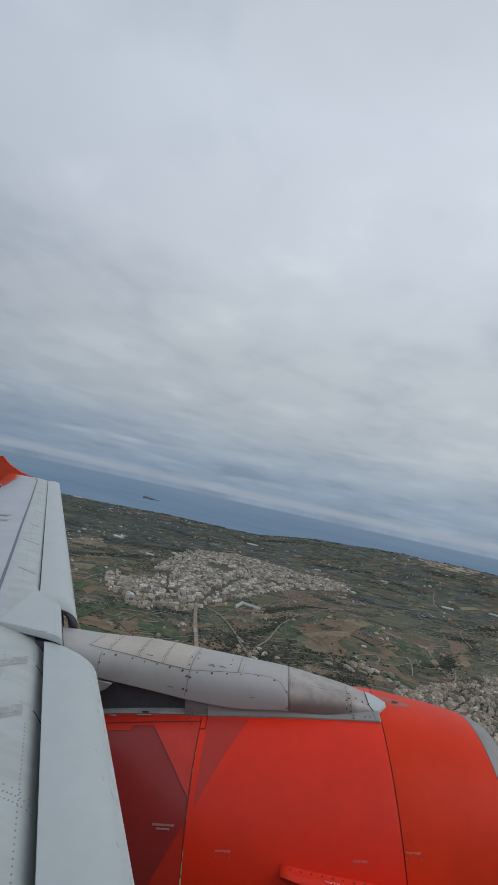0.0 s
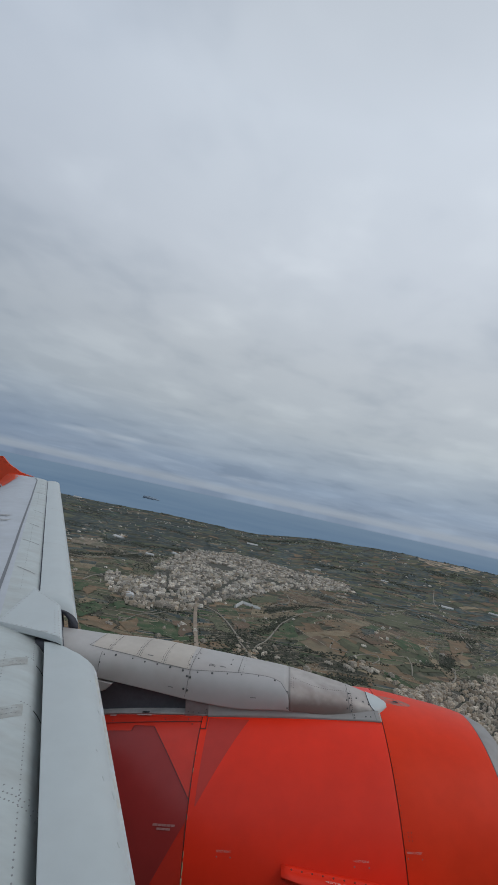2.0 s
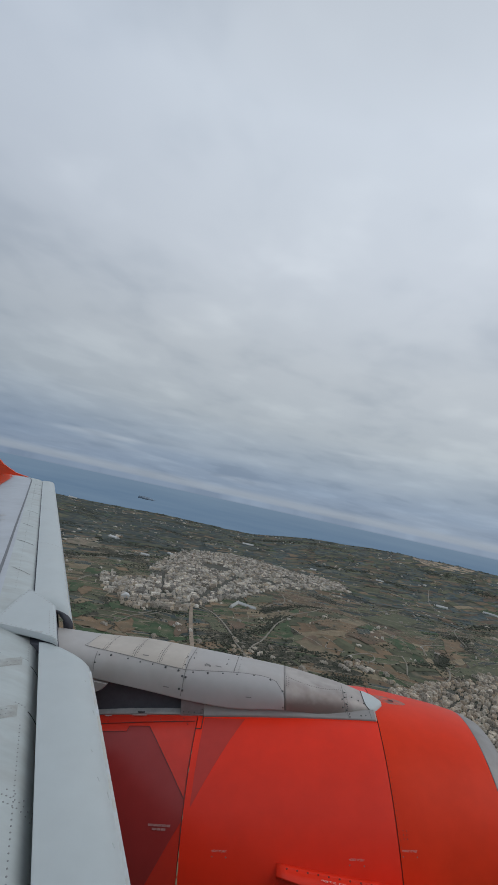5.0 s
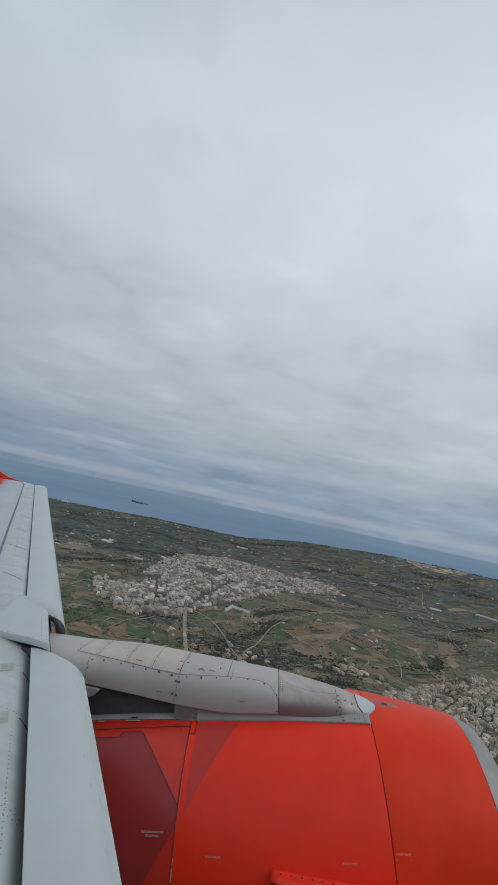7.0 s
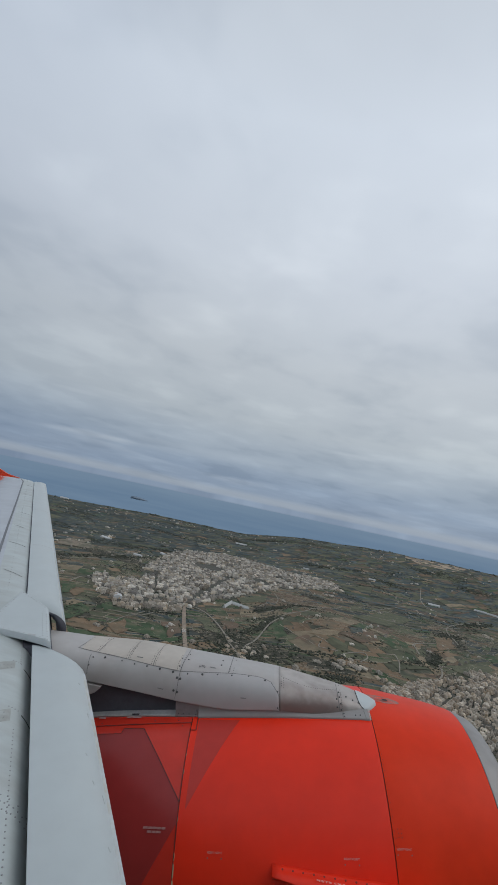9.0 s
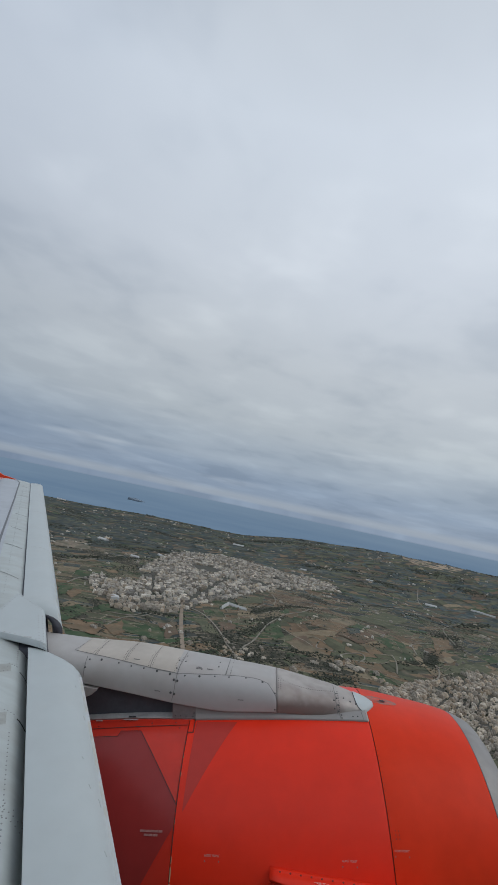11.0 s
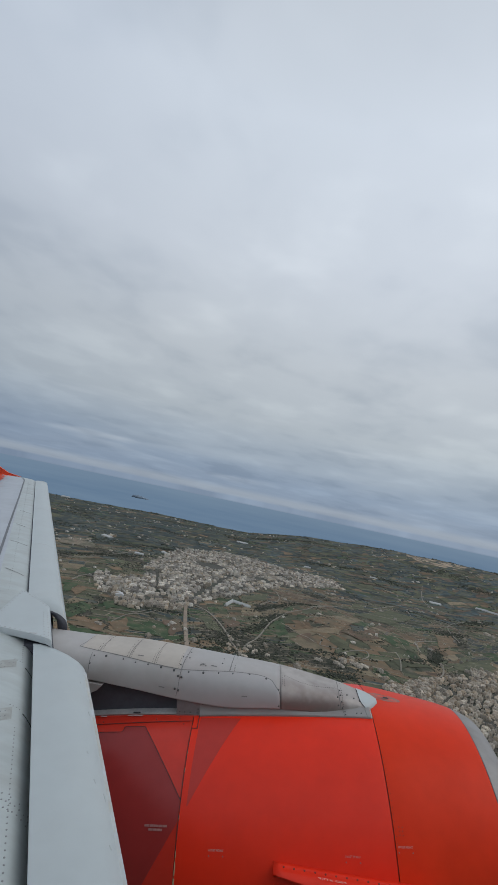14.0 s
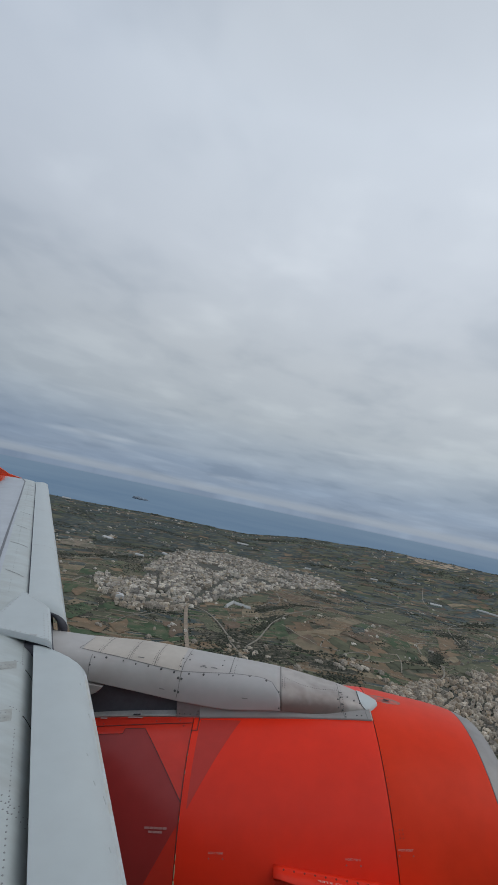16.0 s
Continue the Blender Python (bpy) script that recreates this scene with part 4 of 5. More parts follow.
AVENUE = material("dusty_avenue", (0.27, 0.215, 0.165), 0.95, vary=0.2, scale=0.05, world_space=True)
VALLEY = material("valley_scrub", (0.046, 0.046, 0.032), 0.95, vary=0.3, scale=0.03, fleck=((0.088, 0.074, 0.052), 0.05, 0.8), world_space=True)
LEAF = material("dark_leaves", (0.048, 0.053, 0.037), 0.9, vary=0.25, scale=0.08, island=0.45, world_space=True)
BARK = material("bark", (0.09, 0.07, 0.05), 0.9, vary=0.2, scale=2)
PALE = material("white_roof_sheet", (0.50, 0.50, 0.49), 0.6, vary=0.06, scale=0.2, world_space=True)
RUBBLE = material("rubble_stone", (0.30, 0.26, 0.20), 0.95, vary=0.2, scale=0.2, island=0.3, world_space=True)


def smooth01(a, b, v):
    u = min(max((v - a) / (b - a), 0), 1)
    return u * u * (3 - 2 * u)


def height(x, y):
    """The plain lies at 0; the land rises to a ridge along the far coast and drops to the sea."""
    r, az = math.hypot(x, y), math.degrees(math.atan2(x, y))
    ridge = float(np.interp(az, [-180, -60, -22, 2, 5, 8, 13.5, 20, 26, 40, 90, 180], [30, 34, 42, 42, 75, 106, 130, 169, 181, 175, 40, 30]))
    wav = noise.noise((x * 0.0011, y * 0.0011, 1.7)) * 14 + noise.noise((x * 0.004, y * 0.004, 5.1)) * 5
    hill = 26 * math.exp(-((x - 440) / 190) ** 2 - ((y - 1490) / 210) ** 2)
    wav += 5 * noise.noise((x * 0.012, y * 0.012, 3.3))
    return hill + ridge * smooth01(2500, 4450, r) + wav * smooth01(2200, 3600, r) - (ridge + 40) * smooth01(4500, 4640, r)


def sector(x, y, r0, r1, a=37):
    r = math.hypot(x, y)
    return r0 < r < r1 and abs(math.degrees(math.atan2(x, y))) < a


angles = sorted(set(list(np.arange(-42, 42.01, 0.75)) + list(np.arange(42, 318.1, 6))))
radii = list(np.linspace(0, 2000, 26)) + list(np.linspace(2050, 4400, 60)) + list(np.linspace(4430, 4700, 16))
rows = [[(r * math.sin(radians(a)), r * math.cos(radians(a)), height(r * math.sin(radians(a)), r * math.cos(radians(a)))) for a in angles[:-1]] for r in radii]
tagged(new("ground", mesh_of("ground", *grid(rows, closed=True), SOIL)), "scrubby green and brown farmland plain rising to a coast", "ground", kind="structure")
ring = [[(r * math.sin(radians(a)), r * math.cos(radians(a)), z) for a in range(0, 360, 3)] for r, z in ((4550, -6.0), (4800, -6.0), (4930, -6.0))]
tagged(new("water", mesh_of("water", *grid(ring, closed=True), SEA)), "calm blue-grey sea out to the horizon", "sea", kind="structure")

# far sea: glowing wall up to the horizon, with painted haze toward its top
FAR_SEA_GLOW = bpy.data.materials.new("far_sea")
FAR_SEA_GLOW.use_nodes = True
fn, fl = FAR_SEA_GLOW.node_tree.nodes, FAR_SEA_GLOW.node_tree.links
fb = fn["Principled BSDF"]
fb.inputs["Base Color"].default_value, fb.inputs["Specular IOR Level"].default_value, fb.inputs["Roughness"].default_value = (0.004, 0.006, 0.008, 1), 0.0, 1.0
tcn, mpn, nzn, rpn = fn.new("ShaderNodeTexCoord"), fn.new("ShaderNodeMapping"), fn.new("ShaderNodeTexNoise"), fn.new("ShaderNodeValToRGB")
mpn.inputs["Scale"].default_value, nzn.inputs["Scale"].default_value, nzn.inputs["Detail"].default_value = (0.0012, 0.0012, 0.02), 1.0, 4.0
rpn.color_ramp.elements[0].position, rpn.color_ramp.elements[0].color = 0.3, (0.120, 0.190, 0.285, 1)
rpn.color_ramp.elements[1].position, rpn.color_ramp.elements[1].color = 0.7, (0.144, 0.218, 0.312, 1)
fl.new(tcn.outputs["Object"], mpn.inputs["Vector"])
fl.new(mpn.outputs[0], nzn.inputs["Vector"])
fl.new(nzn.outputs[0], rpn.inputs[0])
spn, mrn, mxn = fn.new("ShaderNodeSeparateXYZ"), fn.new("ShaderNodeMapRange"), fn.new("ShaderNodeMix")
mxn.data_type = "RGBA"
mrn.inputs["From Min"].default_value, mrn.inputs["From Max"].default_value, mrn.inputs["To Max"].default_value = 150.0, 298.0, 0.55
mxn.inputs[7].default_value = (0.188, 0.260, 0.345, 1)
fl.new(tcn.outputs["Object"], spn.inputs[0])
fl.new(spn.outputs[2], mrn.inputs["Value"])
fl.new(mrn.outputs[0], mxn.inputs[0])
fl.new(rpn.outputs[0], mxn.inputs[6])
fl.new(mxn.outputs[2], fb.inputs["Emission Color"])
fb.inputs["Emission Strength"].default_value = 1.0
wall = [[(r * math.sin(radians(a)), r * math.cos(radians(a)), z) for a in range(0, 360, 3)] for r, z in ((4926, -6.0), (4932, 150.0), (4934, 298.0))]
tagged(new("backdrop", mesh_of("backdrop", *grid(wall, closed=True), FAR_SEA_GLOW)), "hazy blue-grey far sea under the horizon", "sea", kind="structure")


# ---- fields
TOWN = [(-428, 1592), (-404, 1658), (-364, 1625), (-306, 1673), (-269, 1647), (-292, 1803), (-309, 2007), (-295, 2216), (-268, 2517), (-224, 2679), (-160, 2709), (22, 2860), (146, 2838), (214, 2791),
        (344, 2702), (400, 2614), (493, 2660), (602, 2640), (650, 2524), (604, 2395), (500, 2288), (423, 2249), (284, 2115), (156, 1885), (34, 1645), (-21, 1558), (-59, 1460), (-98, 1384),
        (-136, 1331), (-179, 1341), (-193, 1290), (-224, 1276), (-260, 1276), (-289, 1354), (-316, 1390), (-347, 1391), (-379, 1471)]
VILLAGE = [(400, 1070), (560, 1185), (800, 1375), (1050, 1460), (1150, 1200), (900, 950), (640, 790), (500, 900)]


def inside(x, y, poly):
    hit = False
    x, y = x + 24 * noise.noise((x * 0.012, y * 0.012, 21)), y + 40 * noise.noise((x * 0.012, y * 0.012, 25))
    for (x0, y0), (x1, y1) in zip(poly, poly[1:] + poly[:1]):
        if (y0 > y) != (y1 > y) and x < (x1 - x0) * (y - y0) / (y1 - y0) + x0:
            hit = not hit
    return hit


def warp(p):
    """Bends straight field lines into terraces."""
    a, b = p * 0.0042, p * 0.013
    return Vector((p.x + 42 * noise.noise((a.x, a.y, 31)) + 13 * noise.noise((b.x, b.y, 37)), p.y + 60 * noise.noise((a.x, a.y, 41)) + 16 * noise.noise((b.x, b.y, 47))))


rng = random.Random(7)
plots = []


def split(quad, depth):
    a, b, c, d = quad
    la, lb = (b - a).length + (c - d).length, (d - a).length + (c - b).length
    size = la * lb / 4
    mid = (a + b + c + d) / 4
    far = max(1.0, mid.length / 2200)
    if depth > 13 or (size < rng.uniform(900, 5200) * far):
        plots.append(quad)
        return
    u, v = rng.uniform(0.36, 0.64), rng.uniform(0.36, 0.64)
    if la * rng.uniform(0.5, 1.5) > lb * 2.4:
        p, q = a.lerp(b, u), d.lerp(c, v)
        split((a, p, q, d), depth + 1)
        split((p, b, c, q), depth + 1)
    else:
        p, q = a.lerp(d, u), b.lerp(c, v)
        split((a, b, q, p), depth + 1)
        split((p, q, c, d), depth + 1)


for gx in range(-4, 5):
    for gy in range(0, 7):
        cx, cy, w = gx * 640 + (gy % 2) * 200, 900 + gy * 560, 330
        turn = rng.uniform(-0.5, 0.5) + 0.3
        cs, sn = math.cos(turn) * 1.12, math.sin(turn) * 1.12
        if not sector(cx, cy, 300, 4700, 48):
            continue
        split(tuple(Vector((cx + (px * cs - py * sn) * w, cy + (px * sn + py * cs) * w * 0.9)) for px, py in ((-1, -1), (1, -1), (1, 1), (-1, 1))), 0)
fv, ff, fi, edges = [], [], [], []
for q in plots:
    m = (q[0] + q[1] + q[2] + q[3]) / 4
    if 0.27 < ((m.x - 440) / 250) ** 2 + ((m.y - 1490) / 270) ** 2 < 1 or not sector(m.x, m.y, 700, 4350) or inside(m.x, m.y, TOWN) or inside(m.x, m.y, VILLAGE):
        continue
    if rng.random() < (0.16 if m.length < 2500 else 0.12):
        continue
    drift = noise.noise((m.x * 0.0016, m.y * 0.0016, 9.0))
    pick = rng.random() + drift * 0.7
    pick += 0.42 * math.exp(-((m.x - 430) / 330) ** 2 - ((m.y - 1480) / 380) ** 2)
    pick -= 0.30 * math.exp(-((m.x + 30) / 300) ** 2 - ((m.y - 1200) / 190) ** 2)
    k = 6 if pick < 0.02 else 0 if pick < 0.22 else 1 if pick < 0.64 else 2 if pick < 0.90 else 3 if pick < 1.05 else 5
    # most distant plots take the scrub colours with painted haze
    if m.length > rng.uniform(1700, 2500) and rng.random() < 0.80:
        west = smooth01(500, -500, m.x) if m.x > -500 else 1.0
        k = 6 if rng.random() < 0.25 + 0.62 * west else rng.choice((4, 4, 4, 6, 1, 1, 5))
    lift = 0.25 + 0.45 * rng.random() + (1.6 if m.length > 2300 else 0)
    base = len(fv)
    quad = [p.lerp(m, 0.016) for p in q]
    n = 4 if m.length < 2300 else 2
    for i in range(n + 1):
        for j in range(n + 1):
            p = warp(quad[0].lerp(quad[1], i / n).lerp(quad[3].lerp(quad[2], i / n), j / n))
            fv.append((p.x, p.y, height(p.x, p.y) + lift))
    for i in range(n):
        for j in range(n):
            ff.append((base + i * (n + 1) + j, base + (i + 1) * (n + 1) + j, base + (i + 1) * (n + 1) + j + 1, base + i * (n + 1) + j + 1))
            fi.append(k)
    for a, b in zip(q, q[1:] + q[:1]):
        for k in range(3):
            edges.append((warp(a.lerp(b, k / 3)), warp(a.lerp(b, (k + 1) / 3))))
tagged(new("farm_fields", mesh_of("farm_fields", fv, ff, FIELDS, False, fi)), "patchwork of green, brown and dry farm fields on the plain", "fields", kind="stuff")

# terraced hill: ring upon ring of narrow plots round the top
tv, tf, ti = [], [], []


def ring_point(k, a):
    f = 0.06 + 0.105 * k
    w = 1 + 0.34 * noise.noise((math.cos(a) * 1.3, math.sin(a) * 1.3, k * 0.25)) + 0.05 * noise.noise((math.cos(a) * 5, math.sin(a) * 5, k * 0.6))
    x, y = 440 + 262 * f * w * math.cos(a), 1490 + 285 * f * w * math.sin(a)
    return x, y


tr = random.Random(44)
for k in range(4, 9):
    a = tr.uniform(0, 0.5)
    end = a + 2 * math.pi
    while a < end - 0.05:
        b = min(a + tr.uniform(0.18, 0.75) / (0.5 + 0.12 * k), end)
        pick = tr.random()
        mat = 2 if pick < 0.36 else 3 if pick < 0.50 else 1 if pick < 0.92 else 0
        z = 0.9 + 0.8 * tr.random()
        base, n = len(tv), 6
        for i in range(n + 1):
            for kk in (k + 0.0, k + 0.985):
                x, y = ring_point(kk, a + 0.008 + (b - a - 0.016) * i / n)
                tv.append((x, y, height(x, y) + z))
        for i in range(n):
            tf.append((base + 2 * i, base + 2 * i + 1, base + 2 * i + 3, base + 2 * i + 2))
            ti.append(mat)
        a = b
tagged(new("terrace_fields", mesh_of("terrace_fields", tv, tf, FIELDS, False, ti)), "narrow tan and olive terraces ringing a low hill", "fields", kind="stuff")
tw, twf = [], []
for k in range(5, 10):
    for i in range(160):
        a0, a1 = 2 * math.pi * i / 160, 2 * math.pi * (i + 1) / 160
        if noise.noise((math.cos(a0) * 3, math.sin(a0) * 3, k * 1.7)) < 0.1:
            continue
        base = len(tw)
        for a in (a0, a1):
            for kk, z in ((k - 0.02, 0.0), (k - 0.02, 2.6), (k + 0.02, 2.6), (k + 0.02, 0.0)):
                x, y = ring_point(kk, a)
                tw.append((x, y, height(x, y) + z))
        twf += [(base, base + 1, base + 5, base + 4), (base + 1, base + 2, base + 6, base + 5), (base + 2, base + 3, base + 7, base + 6)]
tagged(new("terrace_walls", mesh_of("terrace_walls", tw, twf, RUBBLE, False)), "dry-stone terrace walls curving round the hill", "walls", kind="stuff")

# larger plots: the hill, the avenue, the western edge
PLOTS_HILL = ((2, "tan ploughed field on the low hill", (310, 1500), (378, 1590), (457, 1542), (386, 1411)), (3, "dry tan field on the low hill", (378, 1590), (479, 1728), (533, 1693), (457, 1542)),
              (3, "pale stubble strip on the low hill", (270, 1387), (305, 1423), (396, 1440), (376, 1383)), (5, "dark brown ploughed plot on the hill", (551, 1608), (599, 1691), (637, 1662), (592, 1573)),
              (3, "pale tan strip beside a ploughed plot", (522, 1568), (549, 1600), (605, 1575), (581, 1530)), (1, "olive field along the hill crest", (521, 1794), (765, 2066), (855, 2005), (659, 1757)),
              (0, "green plot on the low hill", (449, 1523), (523, 1656), (564, 1644), (505, 1526)), (6, "dark scrubby plot on the hill", (437, 1491), (491, 1540), (471, 1456), (431, 1441)),
              (5, "red-brown plot at the foot of the hill", (239, 1318), (285, 1376), (297, 1302), (251, 1253)), (5, "red-brown terraces below the hill", (387, 1417), (497, 1497), (562, 1471), (442, 1364)))
PLOTS_EAST = ((2, "reddish ploughed spur above the valley", (833, 1750), (913, 1790), (860, 1638), (756, 1550)), (0, "green terraces below the hill", (496, 1462), (601, 1530), (658, 1511), (552, 1393)),
              (0, "green plot beside the valley road", (179, 1415), (220, 1484), (221, 1332), (184, 1282)), (1, "olive slope above the village", (688, 1357), (896, 1522), (894, 1448), (735, 1319)),
              (1, "olive meadow below the town edge", (86, 1717), (202, 1870), (182, 1732), (95, 1635)))
PLOTS_WEST = ((0, "green crop field beside the avenue", (-183, 1108), (-154, 1177), (-100, 1197), (-91, 1093)), (5, "red-brown ploughed field beside the avenue", (-129, 1223), (-83, 1274), (-65, 1173), (-88, 1121)),
              (2, "tan ploughed field by the green crops", (-240, 1128), (-207, 1189), (-183, 1108), (-197, 1071)), (0, "dark green field west of the town", (-367, 1192), (-338, 1256), (-300, 1186), (-326, 1095)),
              (2, "red-brown plot west of the town", (-406, 1335), (-401, 1390), (-369, 1357), (-384, 1297)), (3, "pale stubble strip west of the town", (-378, 1233), (-372, 1265), (-332, 1262), (-362, 1197)),
              (0, "green plot west of the town", (-451, 1397), (-418, 1415), (-402, 1324), (-415, 1295)), (0, "green plot under the town houses", (-299, 1279), (-277, 1312), (-254, 1254), (-275, 1224)),
              (1, "olive plot beside the slanting road", (-39, 1339), (-4, 1348), (37, 1245), (0, 1229)), (5, "red-brown plot beside the slanting road", (29, 1350), (72, 1370), (83, 1332), (44, 1271)),
              (2, "tan ploughed field at the edge of the scrub", (-310, 1060), (-268, 1131), (-232, 1100), (-237, 1052)))
for k, label, *pts in PLOTS_HILL + PLOTS_EAST + PLOTS_WEST:
    rows = [[(Vector(pts[0]).lerp(Vector(pts[1]), i / 8)).lerp(Vector(pts[3]).lerp(Vector(pts[2]), i / 8), j / 8) for i in range(9)] for j in range(9)]
    rows = [[(p.x + 9 * noise.noise((p.x * 0.03, p.y * 0.03, 0)), p.y + 14 * noise.noise((p.x * 0.03, p.y * 0.03, 4)), height(p.x, p.y) + 1.9) for p in r] for r in rows]
    tagged(new("farm_field", mesh_of("farm_field", *grid(rows), FIELDS[k])), label, "field", kind="structure")


# dark maquis along the valleys
def scrub_patch(cx, cy, ux, uy, vx, vy, seed):
    rows = []
    for f in (1.0, 0.8, 0.55, 0.3, 0.02):
        ring = []
        for a in np.linspace(0, 2 * math.pi, 56, endpoint=False):
            w = f * (1 + 0.42 * noise.noise((2.0 * math.cos(a), 2.0 * math.sin(a), seed)) + 0.30 * noise.noise((6 * math.cos(a), 6 * math.sin(a), seed + 0.5)))
            c, q = w * math.cos(a), w * math.sin(a)
            x, y = cx + ux * c + vx * q, cy + uy * c + vy * q
            ring.append((x, y, height(x, y) + 1.3))
        rows.append(ring)
    tagged(new("scrub_patch", mesh_of("scrub_patch", *grid(rows, closed=True), VALLEY)), "dark green maquis scrub filling a dry valley", "scrub", kind="structure")


# centre, then the two half axes
SCRUB_NEAR = ((189, 1567, 54, -32, 6, 84), (217, 1381, 23, -11, 3, 33), (666, 1423, 32, 1, 24, 56), (672, 1257, 22, -3, 21, 44), (634, 1056, 32, -6, 17, 31), (335, 1194, 38, -9, 4, 20), (390, 1182, 16, -3, 6, 23),
              (-326, 1161, 36, -7, -12, 34), (-312, 1297, 20, -4, -9, 32), (-245, 1102, 16, -3, -9, 30), (-155, 1244, 9, -1, -3, 19), (35, 1235, 56, -14, -4, 84), (140, 1170, 74, -16, 4, 62), (290, 1160, 80, -12, 4, 40))
SCRUB_FAR = ((-473, 2021, 151, -50, -18, 67), (1453, 3342, 123, -105, 29, 74), (913, 1837, 45, -18, 25, 55), (900, 1698, 28, -10, 32, 65), (1175, 2069, 56, -27, 30, 56), (-1111, 3385, 194, -70, -33, 91), (-407, 3213, 214, -89, -13, 83),
             (440, 2037, 65, -26, 10, 54), (1036, 2878, 118, -75, 19, 60), (1626, 2988, 95, -67, 29, 57), (70, 3636, 179, -141, 0, 106), (-614, 1806, 50, -14, -20, 53), (721, 3900, 250, -160, 30, 150))
for k, q in enumerate(SCRUB_NEAR + SCRUB_FAR):
    scrub_patch(*q, 3.1 * k)


# ---- houses
def house_data(w, d, h, seed):
    """Flat-roofed stone house by parts: wall with openings, roof with parapet, stair hut, annex, upper room, water tank."""
    r = random.Random(seed)
    parts = {}

    def box(name, x0, y0, z0, x1, y1, z1, mat, top=None):
        verts, faces, idx = parts.setdefault(name, ([], [], []))
        b = len(verts)
        verts.extend([(x0, y0, z0), (x1, y0, z0), (x1, y1, z0), (x0, y1, z0), (x0, y0, z1), (x1, y0, z1), (x1, y1, z1), (x0, y1, z1)])
        for f, m in (((0, 1, 5, 4), mat), ((1, 2, 6, 5), mat), ((2, 3, 7, 6), mat), ((3, 0, 4, 7), mat), ((4, 5, 6, 7), mat if top is None else top)):
            faces.append(tuple(b + i for i in f))
            idx.append(m)

    box("wall", -w / 2, -d / 2, -1, w / 2, d / 2, h, 0, 1)
    t, ph = 0.35, 0.7
    for x0, y0, x1, y1 in ((-w / 2, -d / 2, w / 2, -d / 2 + t), (-w / 2, d / 2 - t, w / 2, d / 2), (-w / 2, -d / 2 + t, -w / 2 + t, d / 2 - t), (w / 2 - t, -d / 2 + t, w / 2, d / 2 - t)):
        box("parapet", x0, y0, h, x1, y1, h + ph, 0)
    hx, hy = r.uniform(-0.25, 0.25) * w, r.uniform(-0.2, 0.25) * d
    box("roof_hut", hx - 1.6, hy - 1.5, h, hx + 1.6, hy + 1.5, h + 2.2, 0, 1)
    if r.random() < 0.6:
        sx = r.choice((-1, 1))
        box("annex", sx * w * 0.2 - w * 0.35, -d / 2 - d * 0.35, -1, sx * w * 0.2 + w * 0.3, -d / 2, h * r.uniform(0.4, 0.75), 0, 1)
    if r.random() < 0.45:
        box("upper_room", -w * 0.3, -d * 0.2, h, w * r.uniform(0.1, 0.4), d * 0.3, h + 2.8, 0, 1)
    if r.random() < 0.4:
        box("water_tank", -hx - 0.7, -hy - 0.7, h, -hx + 0.7, -hy + 0.7, h + 1.3, 1)
    verts, faces, idx = parts["wall"]
    for side in range(4):
        span = w if side % 2 == 0 else d
        n = max(1, int(span / 4.2))
        for st in range(max(1, int(h / 3.4))):
            for k in range(n):
                if r.random() < 0.25:
                    continue
                u = -span / 2 + (k + 0.5) * span / n
                z0, ww, hh, e = st * 3.4 + 0.7, 0.75, 1.8, 0.05
                b = len(verts)
                if side == 0:
                    quad = [(u - ww, -d / 2 - e, z0), (u + ww, -d / 2 - e, z0), (u + ww, -d / 2 - e, z0 + hh), (u - ww, -d / 2 - e, z0 + hh)]
                elif side == 1:
                    quad = [(w / 2 + e, u - ww, z0), (w / 2 + e, u + ww, z0), (w / 2 + e, u + ww, z0 + hh), (w / 2 + e, u - ww, z0 + hh)]
                elif side == 2:
                    quad = [(u + ww, d / 2 + e, z0), (u - ww, d / 2 + e, z0), (u - ww, d / 2 + e, z0 + hh), (u + ww, d / 2 + e, z0 + hh)]
                else:
                    quad = [(-w / 2 - e, u + ww, z0), (-w / 2 - e, u - ww, z0), (-w / 2 - e, u - ww, z0 + hh), (-w / 2 - e, u + ww, z0 + hh)]
                verts.extend(quad)
                faces.append((b, b + 1, b + 2, b + 3))
                idx.append(2)
    return parts


def open_ground(x, y):
    """The main street running on from the avenue, and open ground in the middle of the town."""
    for x0, y0, x1, y1, w in ((-94, 1440, 20, 1990, 12), (-230, 1330, -60, 1700, 8), (-30, 1620, 330, 2330, 7), (-290, 1900, 60, 2200, 7), (-190, 1500, -260, 1900, 7), (150, 1900, 0, 2700, 7)):
        dx, dy = x1 - x0, y1 - y0
        t = min(max(((x - x0) * dx + (y - y0) * dy) / (dx * dx + dy * dy), 0), 1)
        if math.hypot(x - x0 - t * dx, y - y0 - t * dy) < w + 4 * noise.noise((x * 0.02, y * 0.02, 5)):
            return True
    return ((x + 55) / 75) ** 2 + ((y - 2250) / 95) ** 2 < 1 or ((x - 190) / 45) ** 2 + ((y - 2170) / 60) ** 2 < 1


